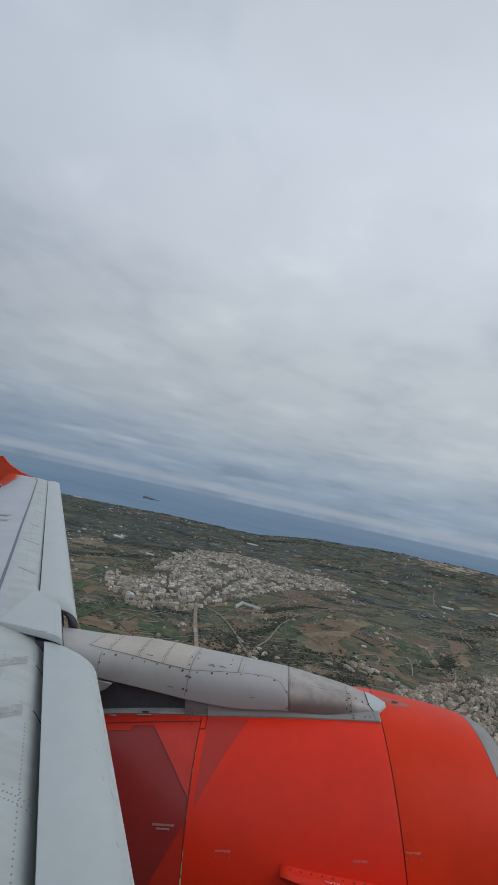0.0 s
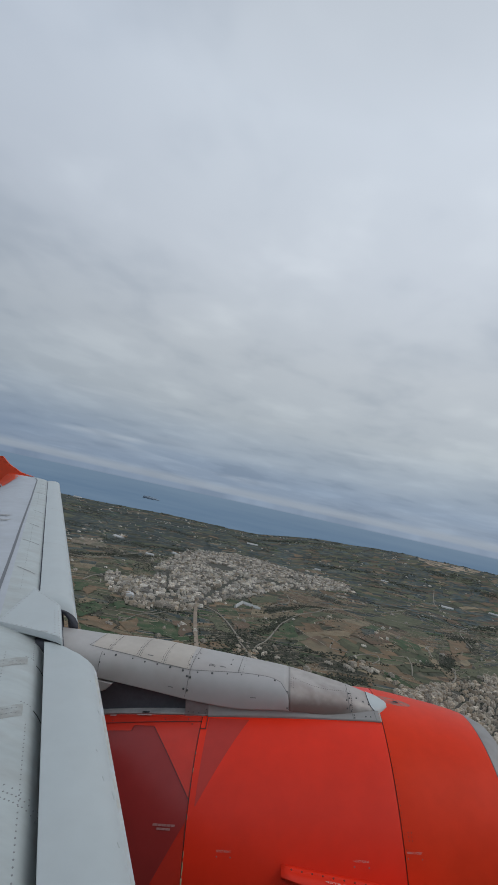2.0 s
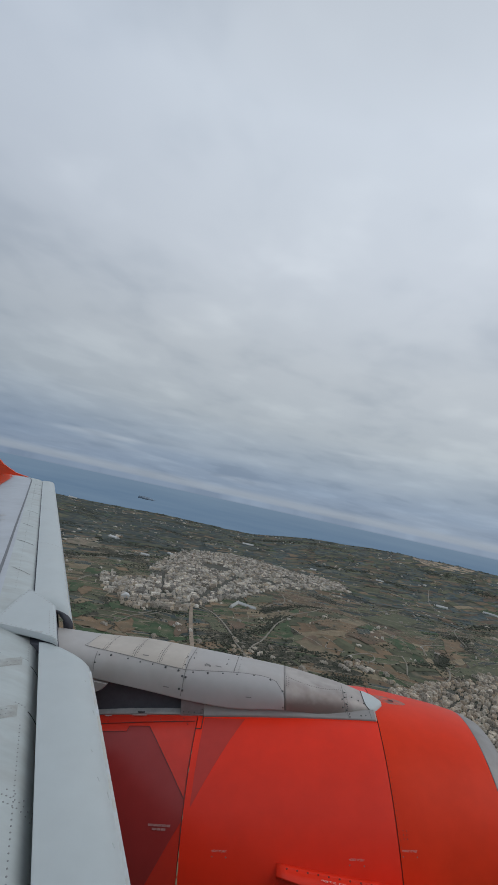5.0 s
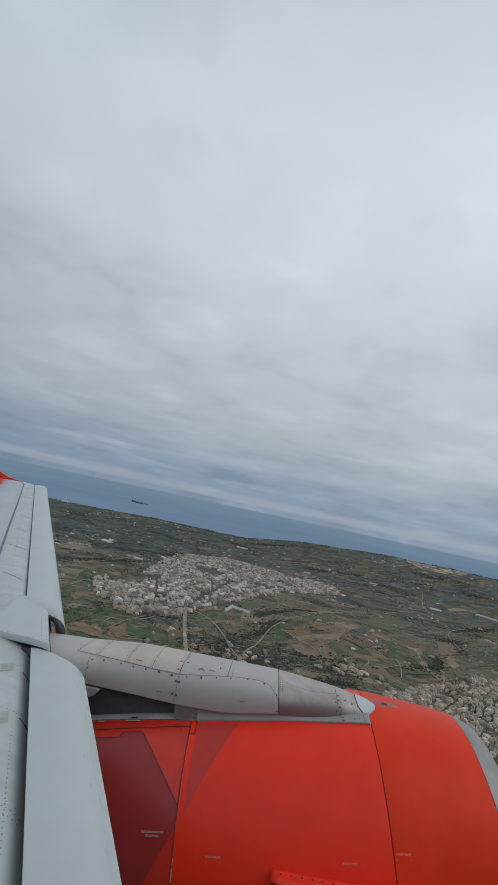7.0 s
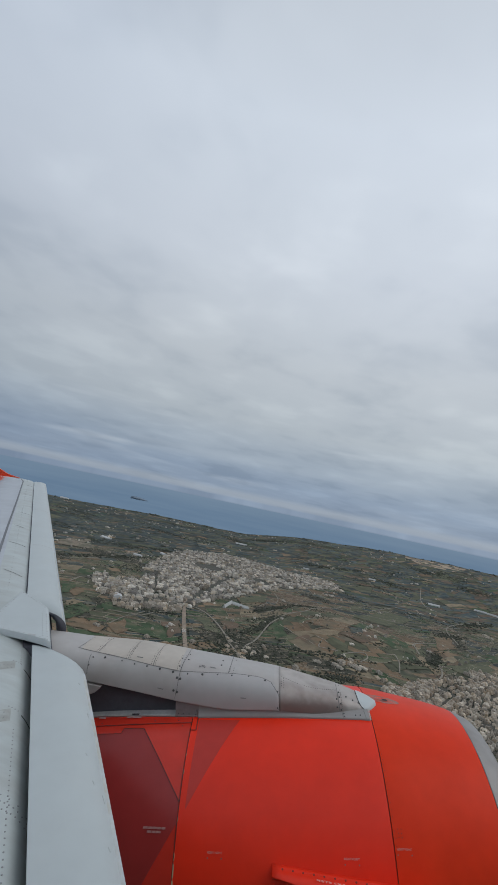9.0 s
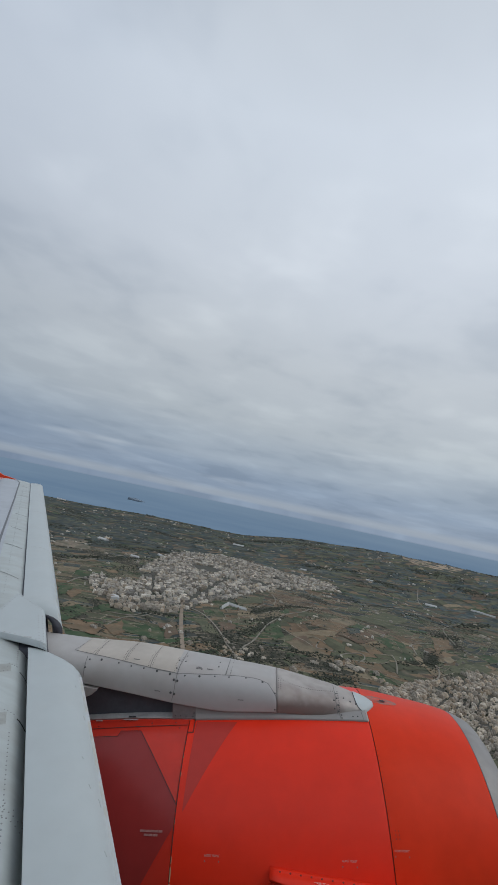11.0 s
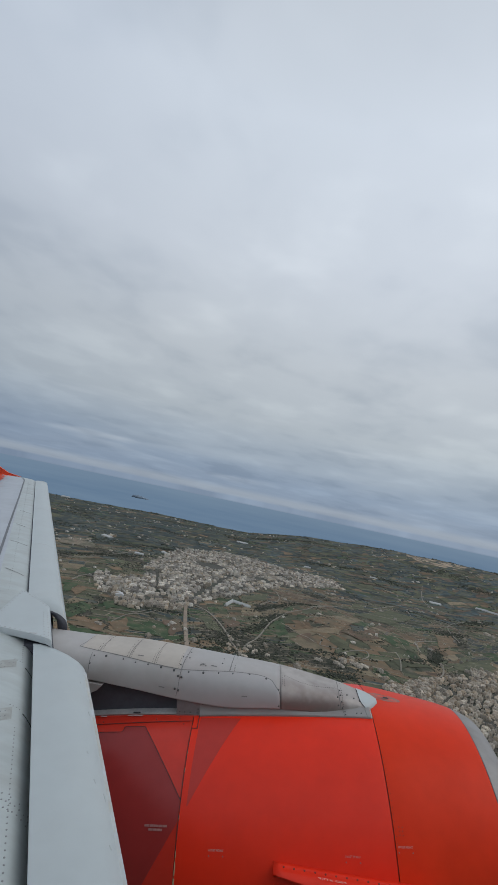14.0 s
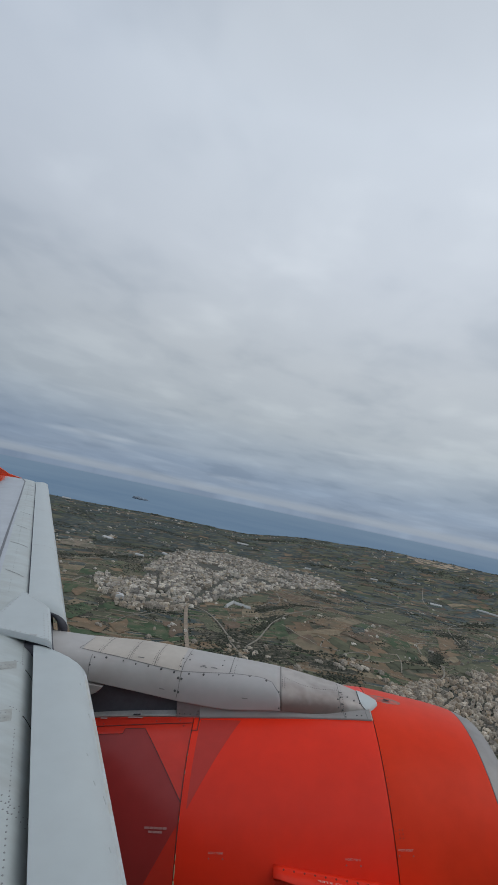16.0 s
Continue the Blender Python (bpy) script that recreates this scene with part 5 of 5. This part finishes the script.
def house_sites(poly, turn, block, street, seed, keep=0.9, wild=0.12, hole=-0.32, long=0.45, tall=(3.4, 4.0, 5.2, 6.4, 6.8, 7.2, 7.8, 9.6), wide=(6, 12, 26), deep=(7, 15), gap=3.0):
    """Houses in rows along a grid of bending streets inside an outline."""
    r = random.Random(seed)
    xs, ys2 = [p[0] for p in poly], [p[1] for p in poly]
    cx, cy = (min(xs) + max(xs)) / 2, (min(ys2) + max(ys2)) / 2
    reach = max(max(xs) - min(xs), max(ys2) - min(ys2)) * 0.75
    sites = []
    v = -reach
    row = 0
    while v < reach:
        dep = r.uniform(*deep)
        u = -reach
        run = 0
        while u < reach:
            wid = r.uniform(wide[1], wide[2]) if r.random() < long else r.uniform(wide[0], wide[1])
            bend = 70 * noise.noise((u * 0.0030, v * 0.0030, seed)) + 14 * noise.noise((u * 0.012, v * 0.012, seed))
            px, py = u + wid / 2 + 35 * noise.noise((v * 0.004, u * 0.003, seed + 3)), v + bend
            x, y = cx + px * math.cos(turn) - py * math.sin(turn), cy + px * math.sin(turn) + py * math.cos(turn)
            lean = turn + 0.5 * noise.noise((x * 0.004, y * 0.004, seed + 5)) + wild * r.uniform(-1, 1)
            if inside(x, y, poly) and not open_ground(x, y) and r.random() < keep and noise.noise((x * 0.009, y * 0.009, seed + 8)) > hole - 0.15 * r.random():
                sites.append((x + r.uniform(-2, 2), y + r.uniform(-2, 2), lean, wid - 0.6, dep * r.uniform(0.7, 1.05), r.choice(tall) + r.uniform(-0.6, 0.8)))
            u += wid + gap * r.random() ** 2
            run += wid
            if run > block:
                u += street
                run = 0
        v += dep + (street if row % 2 else r.uniform(1, 5))
        row += 1
    return sites


def house_tone(seed):
    """How pale and how honey-coloured one house is."""
    r = random.Random(seed * 7 + 1)
    return (min(max(r.gauss(0.46, 0.32), 0), 1), r.random() ** 2.2, 0.0)


def joined_houses(name, sites, label, seed, stone=None):
    verts, faces, idx, tones = [], [], [], []
    for k, (x, y, a, w, d, h) in enumerate(sites):
        c, s, z = math.cos(a), math.sin(a), height(x, y)
        for hv, hf, hi in house_data(w, d, h, seed + k).values():
            b = len(verts)
            verts += [(x + p * c - q * s, y + p * s + q * c, z + e) for p, q, e in hv]
            faces += [tuple(b + i for i in f) for f in hf]
            idx += hi
            tones += [house_tone(seed + k)] * len(hf)
    return tagged(new(name, mesh_of(name, verts, faces, stone or [LIME, ROOF, GLASS], False, idx, tones)), label, "houses", kind="stuff")


def apron(name, poly, label, z, cell=14):
    """Street ground under the houses: a sheet of cells inside the outline."""
    xs, ys2 = [p[0] for p in poly], [p[1] for p in poly]
    x0, y0 = min(xs) - 40, min(ys2) - 40
    nx, ny = int((max(xs) + 40 - x0) / cell), int((max(ys2) + 40 - y0) / cell)
    index, verts, faces = {}, [], []
    for i in range(nx):
        for j in range(ny):
            if not inside(x0 + (i + 0.5) * cell, y0 + (j + 0.5) * cell, poly):
                continue
            face = []
            for p in ((i, j), (i + 1, j), (i + 1, j + 1), (i, j + 1)):
                if p not in index:
                    x, y = x0 + p[0] * cell, y0 + p[1] * cell
                    x, y = x + 8 * noise.noise((x * 0.05, y * 0.05, 2)), y + 8 * noise.noise((x * 0.05, y * 0.05, 6))
                    index[p] = len(verts)
                    verts.append((x, y, height(x, y) + z))
                face.append(index[p])
            faces.append(tuple(face))
    tagged(new(name, mesh_of(name, verts, faces, STREET, False)), label, "street", kind="structure")


apron("pavement", TOWN, "dusty grey streets between the town houses", 1.0)
apron("pavement", VILLAGE, "dusty grey streets between the village houses", 1.0)
town_sites = [s for s in house_sites(TOWN, 0.30, 90, 8, 3, 0.97, 0.20, -0.34, 0.30)]
town_sites.sort(key=lambda s: s[1])
village_sites = [s for s in house_sites(VILLAGE, 0.75, 80, 5, 11, 0.97, 0.22, -0.50, 0.25, (3.4, 4.2, 4.6, 5.4, 6.4, 6.8, 7.2, 8.4), (6, 11, 24), (6, 13), 1.5)]
village_sites.sort(key=lambda s: math.hypot(s[0], s[1]))


def house(site, k, group, label):
    x, y, a, w, d, h = site
    ob = tagged(new("house"), label, "house", group)
    ob.matrix_world = pose(x, y, height(x, y) + 0.4, 0, 0, math.degrees(a))
    for name, (hv, hf, hi) in house_data(w, d, h, 900 + k).items():
        part(name, mesh_of(name, hv, hf, [LIME_ONE, ROOF_ONE, GLASS], False, hi, [house_tone(900 + k)] * len(hf)), ob)
    return ob


STOREYS = ((6, "low single-storey cream limestone house with a flat roof"), (9, "two-storey pale limestone house with a flat roof"), (12, "three-storey pale limestone house with roof hut"), (99, "tall four-storey pale limestone block with a flat roof"))


def storeys(h):
    return next(text for top, text in STOREYS if h < top)


for k, s in enumerate(village_sites[:120]):
    house(s, k, "village houses", storeys(s[5]))
joined_houses("village_houses", village_sites[120:], "dense pale limestone village houses with flat roofs", 5000, [LIME_OLD, ROOF_OLD, GLASS])
for k, s in enumerate(town_sites[:60]):
    house(s, 400 + k, "town edge houses", storeys(s[5]))
joined_houses("town_houses", town_sites[60:], "dense pale limestone town of flat-roofed houses", 9000)

# parish church with a dome, in the middle of the town
def church(x, y):
    ob = tagged(new("church"), "pale limestone parish church with a dome and two towers", "church")
    ob.matrix_world = pose(x, y, 0.5, 0, 0, 24)

    def block(name, x0, y0, z0, x1, y1, z1):
        v = [(x0, y0, z0), (x1, y0, z0), (x1, y1, z0), (x0, y1, z0), (x0, y0, z1), (x1, y0, z1), (x1, y1, z1), (x0, y1, z1)]
        part(name, mesh_of(name, v, [(0, 1, 5, 4), (1, 2, 6, 5), (2, 3, 7, 6), (3, 0, 4, 7), (4, 5, 6, 7)], LIME, False, None, [(0.55, 0.2, 0)] * 5), ob)

    block("nave", -9, -22, 0, 9, 22, 16)
    block("transept", -18, -5, 0, 18, 9, 15)
    for sx in (-1, 1):
        block("bell_tower", sx * 9.5 - 3, -24, 0, sx * 9.5 + 3, -18, 26)
    dome = [[(r * math.cos(t), 2 + r * math.sin(t), z) for t in np.linspace(0, 2 * math.pi, 20, endpoint=False)] for r, z in ((8, 14), (8, 20), (7.6, 23), (6.2, 26), (4, 28.3), (1.6, 29.5), (1.2, 32), (0.1, 33))]
    part("dome", mesh_of("dome", *grid(dome, closed=True), ROOF, True, None, [(0.45, 0.2, 0)] * 140), ob)


church(60, 2150)


# ---- roads
def ribbon(name, pts, width, label, mat=None, z=1.5):
    pts = [Vector(p) for p in pts]
    fine = []
    for i in range(len(pts) - 1):
        p0, p1, p2, p3 = pts[max(i - 1, 0)], pts[i], pts[i + 1], pts[min(i + 2, len(pts) - 1)]
        for k in range(8):
            t = k / 8
            fine.append(0.5 * ((2 * p1) + (p2 - p0) * t + (2 * p0 - 5 * p1 + 4 * p2 - p3) * t * t + (3 * p1 - p0 - 3 * p2 + p3) * t**3))
    fine.append(pts[-1])
    rows = []
    for i, p in enumerate(fine):
        d = (fine[min(i + 1, len(fine) - 1)] - fine[max(i - 1, 0)]).normalized()
        side = Vector((-d.y, d.x)) * width / 2
        rows.append([(q.x, q.y, height(q.x, q.y) + zz) for q, zz in ((p - side, z - 1.2), (p - side * 0.98, z), (p + side * 0.98, z), (p + side, z - 1.2))])
    return tagged(new(name, mesh_of(name, *grid(rows), mat or ROAD, False)), label, "road", kind="structure")


ribbon("road", [(-93, 1541), (-82, 1397), (-70, 1281), (-55, 1163), (-41, 1066), (-25, 941)], 10.5, "straight pale brown avenue leading into the town", AVENUE, 2.6)
LANES_NEAR = (([(-80, 1457), (-49, 1440), (-14, 1400), (18, 1326), (45, 1237), (63, 1188), (82, 1182)], 7), ([(45, 1237), (55, 1178), (69, 1136), (81, 1085)], 6),
     ([(91, 1150), (104, 1188), (128, 1245), (153, 1335), (175, 1414), (206, 1489), (237, 1555)], 6), ([(238, 1563), (273, 1614), (318, 1674), (348, 1731), (375, 1789), (441, 1855), (507, 1922), (530, 1972)], 6),
     ([(155, 1633), (198, 1724), (226, 1749), (243, 1842), (238, 1945)], 5), ([(-249, 1236), (-199, 1248), (-174, 1293), (-135, 1320), (-96, 1372)], 4))
LANES_HILL = (([(-233, 1129), (-213, 1213), (-177, 1254), (-150, 1313)], 3.5), ([(672, 2014), (798, 2163), (944, 2336)], 6), ([(319, 1332), (303, 1284), (324, 1278), (354, 1274)], 4.5), ([(346, 1239), (386, 1275), (429, 1293), (432, 1264), (403, 1226)], 4.5),
     ([(638, 1418), (656, 1495), (672, 1544), (715, 1590), (782, 1640)], 5.5), ([(533, 1341), (526, 1284), (500, 1206)], 4), ([(668, 1355), (660, 1317), (637, 1264), (597, 1206)], 6), ([(669, 1352), (696, 1350)], 5))
LANES_FAR = (([(-446, 1443), (-439, 1534), (-405, 1553)], 6), ([(-800, 1900), (-560, 1800), (-400, 2300)], 6),
     ([(391, 1830), (520, 1900), (800, 1880), (1100, 2050)], 5), ([(1250, 2900), (1100, 2500), (1136, 2300)], 6),
     ([(-900, 2700), (-600, 2900), (-250, 2640)], 6), ([(900, 1700), (1000, 2000), (1300, 2300)], 5))
for pts, w in LANES_NEAR + LANES_HILL + LANES_FAR:
    ribbon("road", pts, w * 0.68, "narrow pale winding country lane between fields", z=2.6)


# ---- sheds, farms, quarry
def shed(x, y, w, d, h, turn, label, mat=None):
    """Long shed with a low gable."""
    rows = [[(-w / 2, yy, -1), (-w / 2, yy, h), (0, yy, h + d * 0.08 + 0.6), (w / 2, yy, h), (w / 2, yy, -1)] for yy in (-d / 2, -d / 6, d / 6, d / 2)]
    ob = tagged(new("farm_shed", mesh_of("farm_shed", *grid(rows, caps=True), mat or PALE, False)), label, "shed")
    ob.matrix_world = pose(x, y, height(x, y), 0, 0, turn)
    return ob


for x, y, w, d, h, turn in ((89, 1580, 8, 66, 3.6, 60), (46, 1562, 8, 86, 3.6, -16), (-279, 1376, 24, 30, 8, 20), (-391, 2160, 14, 40, 6, 80), (108, 3478, 14, 84, 6, 88), (-1500, 4120, 14, 90, 5, 70), (1444, 2552, 8, 60, 5, 60),
                              (1490, 2514, 8, 60, 5, 55), (1162, 2502, 16, 60, 6, 75), (520, 2900, 10, 40, 6, 80), (-640, 2500, 30, 60, 7, 60), (-300, 2350, 20, 40, 7, 40), (-760, 1900, 24, 60, 6, 80), (940, 2900, 9, 45, 5, 75)):
    shed(x, y, w, d, h, turn, "long low white-roofed farm shed among fields")
rng = random.Random(21)
for k in range(95):
    a, r = rng.uniform(-35, 35), rng.uniform(1000, 4000)
    x, y = r * math.sin(radians(a)), r * math.cos(radians(a))
    if inside(x, y, TOWN) or inside(x, y, VILLAGE):
        continue
    f = 1.0 if r < 2200 else 1.5
    ob = house((x, y, rng.uniform(0, 3.1), rng.uniform(8, 16) * f, rng.uniform(8, 14) * f, rng.choice((4.0, 4.4, 7.2))), 2000 + k, "scattered farmhouses", "lone pale stone farmhouse with a flat roof among fields")
far_sites = []
for k in range(2200):
    a, d = rng.uniform(-36, 36), rng.uniform(1150, 4350)
    x, y = d * math.sin(radians(a)), d * math.cos(radians(a))
    if noise.noise((x * 0.0035, y * 0.0035, 17)) + 0.5 * noise.noise((x * 0.014, y * 0.014, 19)) > 0.10 and not inside(x, y, TOWN) and not inside(x, y, VILLAGE):
        f = 1.0 if d < 2200 else 1.45
        far_sites.append((x, y, rng.uniform(0, 3.1), rng.choice((3, 4, 5, 7, 9, 13)) * f, rng.uniform(3, 9) * f, rng.choice((2.4, 3.0, 3.4, 4.2, 6.4))))
joined_houses("farm_buildings", far_sites, "small pale stone farm buildings scattered over the plain", 20000)
# ruined and rebuilt farm buildings in the scrub beside the avenue
for k in range(16):
    x, y = 40 + 110 * rng.random(), 1085 + 150 * rng.random()
    house((x, y, rng.uniform(0, 3.1), rng.uniform(6, 15), rng.uniform(5, 9), rng.choice((3.0, 3.4, 4.2))), 4000 + k, "farm buildings by the avenue", "low pale stone farm building in dark scrub")
# hamlet of farm buildings in front of the village
for k in range(30):
    t = k / 30
    x, y = 300 + 230 * t + rng.uniform(-30, 30), 1120 + 60 * math.sin(t * 5) + rng.uniform(-35, 45)
    house((x, y, rng.uniform(0, 3.1), rng.uniform(7, 22), rng.uniform(6, 11), rng.choice((3.0, 3.4, 4.2, 6.4))), 3000 + k, "hamlet farm buildings", "small pale stone farm building on a hillside hamlet")
for label, pts in (("pale quarry cut in the hillside beyond the fields", [(-735, 2040), (-600, 2080), (-665, 2320), (-760, 2300)]), ("tan quarry terrace along the coast ridge", [(1490, 3600), (1740, 3480), (1990, 3790), (1520, 4010)])):
    a, b, c, d = [Vector(p) for p in pts]
    rows = [[a.lerp(b, i / 14).lerp(d.lerp(c, i / 14), j / 14) for i in range(15)] for j in range(15)]
    rows = [[(p.x + 45 * noise.noise((p.x * 0.012, p.y * 0.012, 0)), p.y + 45 * noise.noise((p.x * 0.015, p.y * 0.015, 4)), height(p.x, p.y) + 2.6 + 1.6 * noise.noise((p.x * 0.03, p.y * 0.03, 8))) for p in r] for r in rows]
    tagged(new("quarry", mesh_of("quarry", *grid(rows), QUARRY if "coast" in label else PIT, False)), label, "quarry", kind="structure")

# islet off the coast
rows = []
for r, z in ((1.0, -3), (0.94, 13), (0.86, 20), (0.5, 21), (0.02, 22)):
    ring = []
    for t in np.linspace(0, 2 * math.pi, 48, endpoint=False):
        w = r * (1 + 0.22 * noise.noise((2 * math.cos(t), 2 * math.sin(t), r)))
        x = 62 * w * math.cos(t)
        tail = max(math.cos(t), 0) ** 4
        ring.append((x + 52 * tail * r, 40 * w * math.sin(t), z * (1 - 0.72 * tail * min(r * 1.3, 1)) + 5 * noise.noise((3 * math.cos(t), 3 * math.sin(t), 2 + r))))
    rows.append(ring)
# bluish rock colour with the haze of distance painted in
ISLET = material("hazed_islet_rock", (0.22, 0.28, 0.35), 0.95, vary=0.2, scale=0.03)
islet = tagged(new("islet", mesh_of("islet", *grid(rows, closed=True, caps=True), ISLET)), "small flat-topped rocky islet off the coast", "islet")
islet.matrix_world = pose(-1000, 4740, 138, 0, 0, 12)

# ---- trees and bushes
bm = bmesh.new()
bmesh.ops.create_icosphere(bm, subdivisions=1, radius=1.0)
ico_v = np.array([v.co[:] for v in bm.verts])
ico_f = np.array([[v.index for v in f.verts] for f in bm.faces])
bm.free()


def clumps(name, spots, label):
    """Many bushy crowns, each of a few uneven lobes, in one object."""
    r = np.random.RandomState(5)
    vs, fs = [], []
    base = 0
    for x, y, size in spots:
        z = height(x, y)
        for _ in range(3):
            o = r.uniform(-0.55, 0.55, 3) * size * (1, 1, 0.35)
            sc = size * r.uniform(0.45, 0.8) * np.array((1, 1, r.uniform(0.6, 0.95)))
            v = ico_v * (1 + r.uniform(-0.28, 0.28, (len(ico_v), 1))) * sc + o + (x, y, z + size * 0.5)
            vs.append(v)
            fs.append(ico_f + base)
            base += len(v)
    v, f = np.concatenate(vs), np.concatenate(fs)
    return tagged(new(name, mesh_of(name, v.tolist(), f.tolist(), LEAF, False)), label, "trees", kind="stuff")


r = random.Random(31)
spots = []
for a, b in edges:
    m = (a + b) / 2
    if not sector(m.x, m.y, 850, 3900, 34) or noise.noise((m.x * 0.004, m.y * 0.004, 13)) < 0.12 + 0.5 * r.random():
        continue
    n = int((b - a).length / r.uniform(5, 14)) + (r.random() < 0.4)
    for k in range(n):
        p = a.lerp(b, (k + r.random()) / max(n, 1))
        if not inside(p.x, p.y, TOWN) and not inside(p.x, p.y, VILLAGE):
            spots.append((p.x + r.uniform(-3, 3), p.y + r.uniform(-3, 3), r.uniform(1.1, 3.2) * (1.0 if p.length < 2200 else 1.4)))
GROVES_NEAR = ((55, 1190, 130, 40, 1.2, 240), (110, 1100, 150, 45, 0.4, 240), (-480, 1990, 240, 30, 0.9, 420), (185, 1487, 90, 16, 0.8, 160),
     (310, 1085, 60, 25, 0.3, 150), (926, 1817, 90, 30, 0.5, 170), (-370, 1180, 60, 30, 0.2, 60), (-150, 1310, 80, 16, 0.3, 90),
     (-330, 2500, 120, 30, 0.4, 140), (1257, 2220, 140, 30, 0.6, 160))
GROVES_FAR = ((760, 3100, 260, 40, 0.2, 220), (360, 3900, 260, 90, 0.1, 420), (120, 1330, 70, 20, 1.0, 90), (205, 1640, 150, 16, 0.95, 240),
     (165, 1420, 120, 14, 1.25, 200), (330, 1790, 90, 14, 0.5, 120), (690, 1420, 110, 18, 1.1, 180), (300, 1230, 120, 14, 0.1, 150),
     (600, 1330, 70, 18, 0.6, 110), (-60, 1950, 60, 30, 0, 40), (200, 2300, 60, 20, 0, 40))
for cx, cy, ux, uy, vx, vy in SCRUB_NEAR + SCRUB_FAR:
    for k in range(int(min(420, 16 + abs(ux * vy - uy * vx) / 18))):
        p, q = r.gauss(0, 0.5), r.gauss(0, 0.5)
        spots.append((cx + ux * p + vx * q, cy + uy * p + vy * q, r.uniform(1.1, 3.2) * (1.0 if cy < 2200 else 1.6)))
for cx, cy, sx, sy, turn, n in GROVES_NEAR + GROVES_FAR:
    for k in range(int(n * 1.4)):
        u, v = r.gauss(0, 0.5) * sx, r.gauss(0, 0.5) * sy
        spots.append((cx + u * math.cos(turn) - v * math.sin(turn), cy + u * math.sin(turn) + v * math.cos(turn), r.uniform(1.5, 3.9) * (1.0 if cy < 2200 else 1.6)))
for k in range(1300):
    a, d = r.uniform(-35, 35), 950 + 3300 * r.random() ** 0.8
    x, y = d * math.sin(radians(a)), d * math.cos(radians(a))
    if math.hypot((x - 500) / 330, (y - 1600) / 330) > 1 and noise.noise((x * 0.004, y * 0.004, 3)) + 0.6 * noise.noise((x * 0.015, y * 0.015, 8)) > 0.12 and not inside(x, y, TOWN) and not inside(x, y, VILLAGE):
        spots.append((x, y, 0.9 + 3.2 * r.random() ** 2.2 * (1.0 if d < 2200 else 1.4)))
for k in range(900):
    a, d = r.uniform(-24, 32), r.uniform(4250, 4450)
    x, y = d * math.sin(radians(a)), d * math.cos(radians(a))
    if noise.noise((a * 0.9, 2.0, 6)) + 0.5 * noise.noise((a * 4.0, 1.0, 6)) > 0.0:
        spots.append((x, y, r.uniform(3.5, 8.0)))
for k in range(3000):
    x, y = r.uniform(-480, 650), r.uniform(1270, 2750)
    if inside(x, y, TOWN) and noise.noise((x * 0.009, y * 0.009, 11)) < -0.34:
        spots.append((x, y, r.uniform(1.6, 4.2)))
for x, y, a, w, d, h in town_sites + village_sites:
    if r.random() < 0.30:
        spots.append((x + r.uniform(-14, 14), y + r.uniform(-14, 14), r.uniform(1.8, 3.6)))
clumps("scrub_trees", spots, "dark green carob trees, hedges and scrub across the plain")

# single carob trees beside the lanes
def tree(x, y, size, seed):
    rr = np.random.RandomState(seed)
    ob = tagged(new("tree"), "dark green carob tree with a rounded uneven crown", "tree", "carob trees by the lanes")
    ob.matrix_world = pose(x, y, height(x, y), 0, 0, 0)
    stem = [[(rad * math.cos(t), rad * math.sin(t), z) for t in np.linspace(0, 2 * math.pi, 7, endpoint=False)] for rad, z in ((0.14 * size, -0.5), (0.10 * size, 0.3 * size), (0.05 * size, 0.8 * size))]
    part("trunk", mesh_of("trunk", *grid(stem, closed=True, caps=True), BARK), ob)
    vs, fs, base = [], [], 0
    for k in range(9):
        o = rr.uniform(-0.75, 0.75, 3) * size * (1, 1, 0.35)
        v = ico_v * (1 + rr.uniform(-0.3, 0.3, (len(ico_v), 1))) * size * rr.uniform(0.28, 0.5) + o + (0, 0, size * 0.95)
        vs.append(v)
        fs.append(ico_f + base)
        base += len(v)
    part("crown", mesh_of("crown", np.concatenate(vs).tolist(), np.concatenate(fs).tolist(), LEAF, False), ob)


for k in range(22):
    t = k / 22
    tree(-88 + 46 * t + r.choice((-12, 12)) + r.uniform(-2, 2), 1400 - 330 * t + r.uniform(-6, 6), r.uniform(2.0, 3.4), 60 + k)
for k in range(40):
    x, y = r.uniform(60, 620), r.uniform(1120, 1330)
    tree(x, y, r.uniform(2.2, 4.4), 100 + k)

# rubble walls along field edges
wv, wf = [], []
for a, b in edges:
    m = (a + b) / 2
    if not sector(m.x, m.y, 850, 2300, 34) or r.random() > 0.42:
        continue
    d = (b - a).normalized()
    s = Vector((-d.y, d.x)) * 0.45
    base = len(wv)
    for p, sg, z in ((a, -1, -0.5), (a, 1, -0.5), (b, 1, -0.5), (b, -1, -0.5), (a, -0.8, 1.9), (a, 0.8, 1.9), (b, 0.8, 1.9), (b, -0.8, 1.9)):
        wv.append((p.x + s.x * sg, p.y + s.y * sg, height(p.x, p.y) + z))
    wf += [tuple(base + i for i in f) for f in ((0, 1, 5, 4), (1, 2, 6, 5), (2, 3, 7, 6), (3, 0, 4, 7), (4, 5, 6, 7))]
tagged(new("rubble_walls", mesh_of("rubble_walls", wv, wf, RUBBLE, False)), "low dry-stone rubble walls dividing the fields", "walls", kind="stuff")
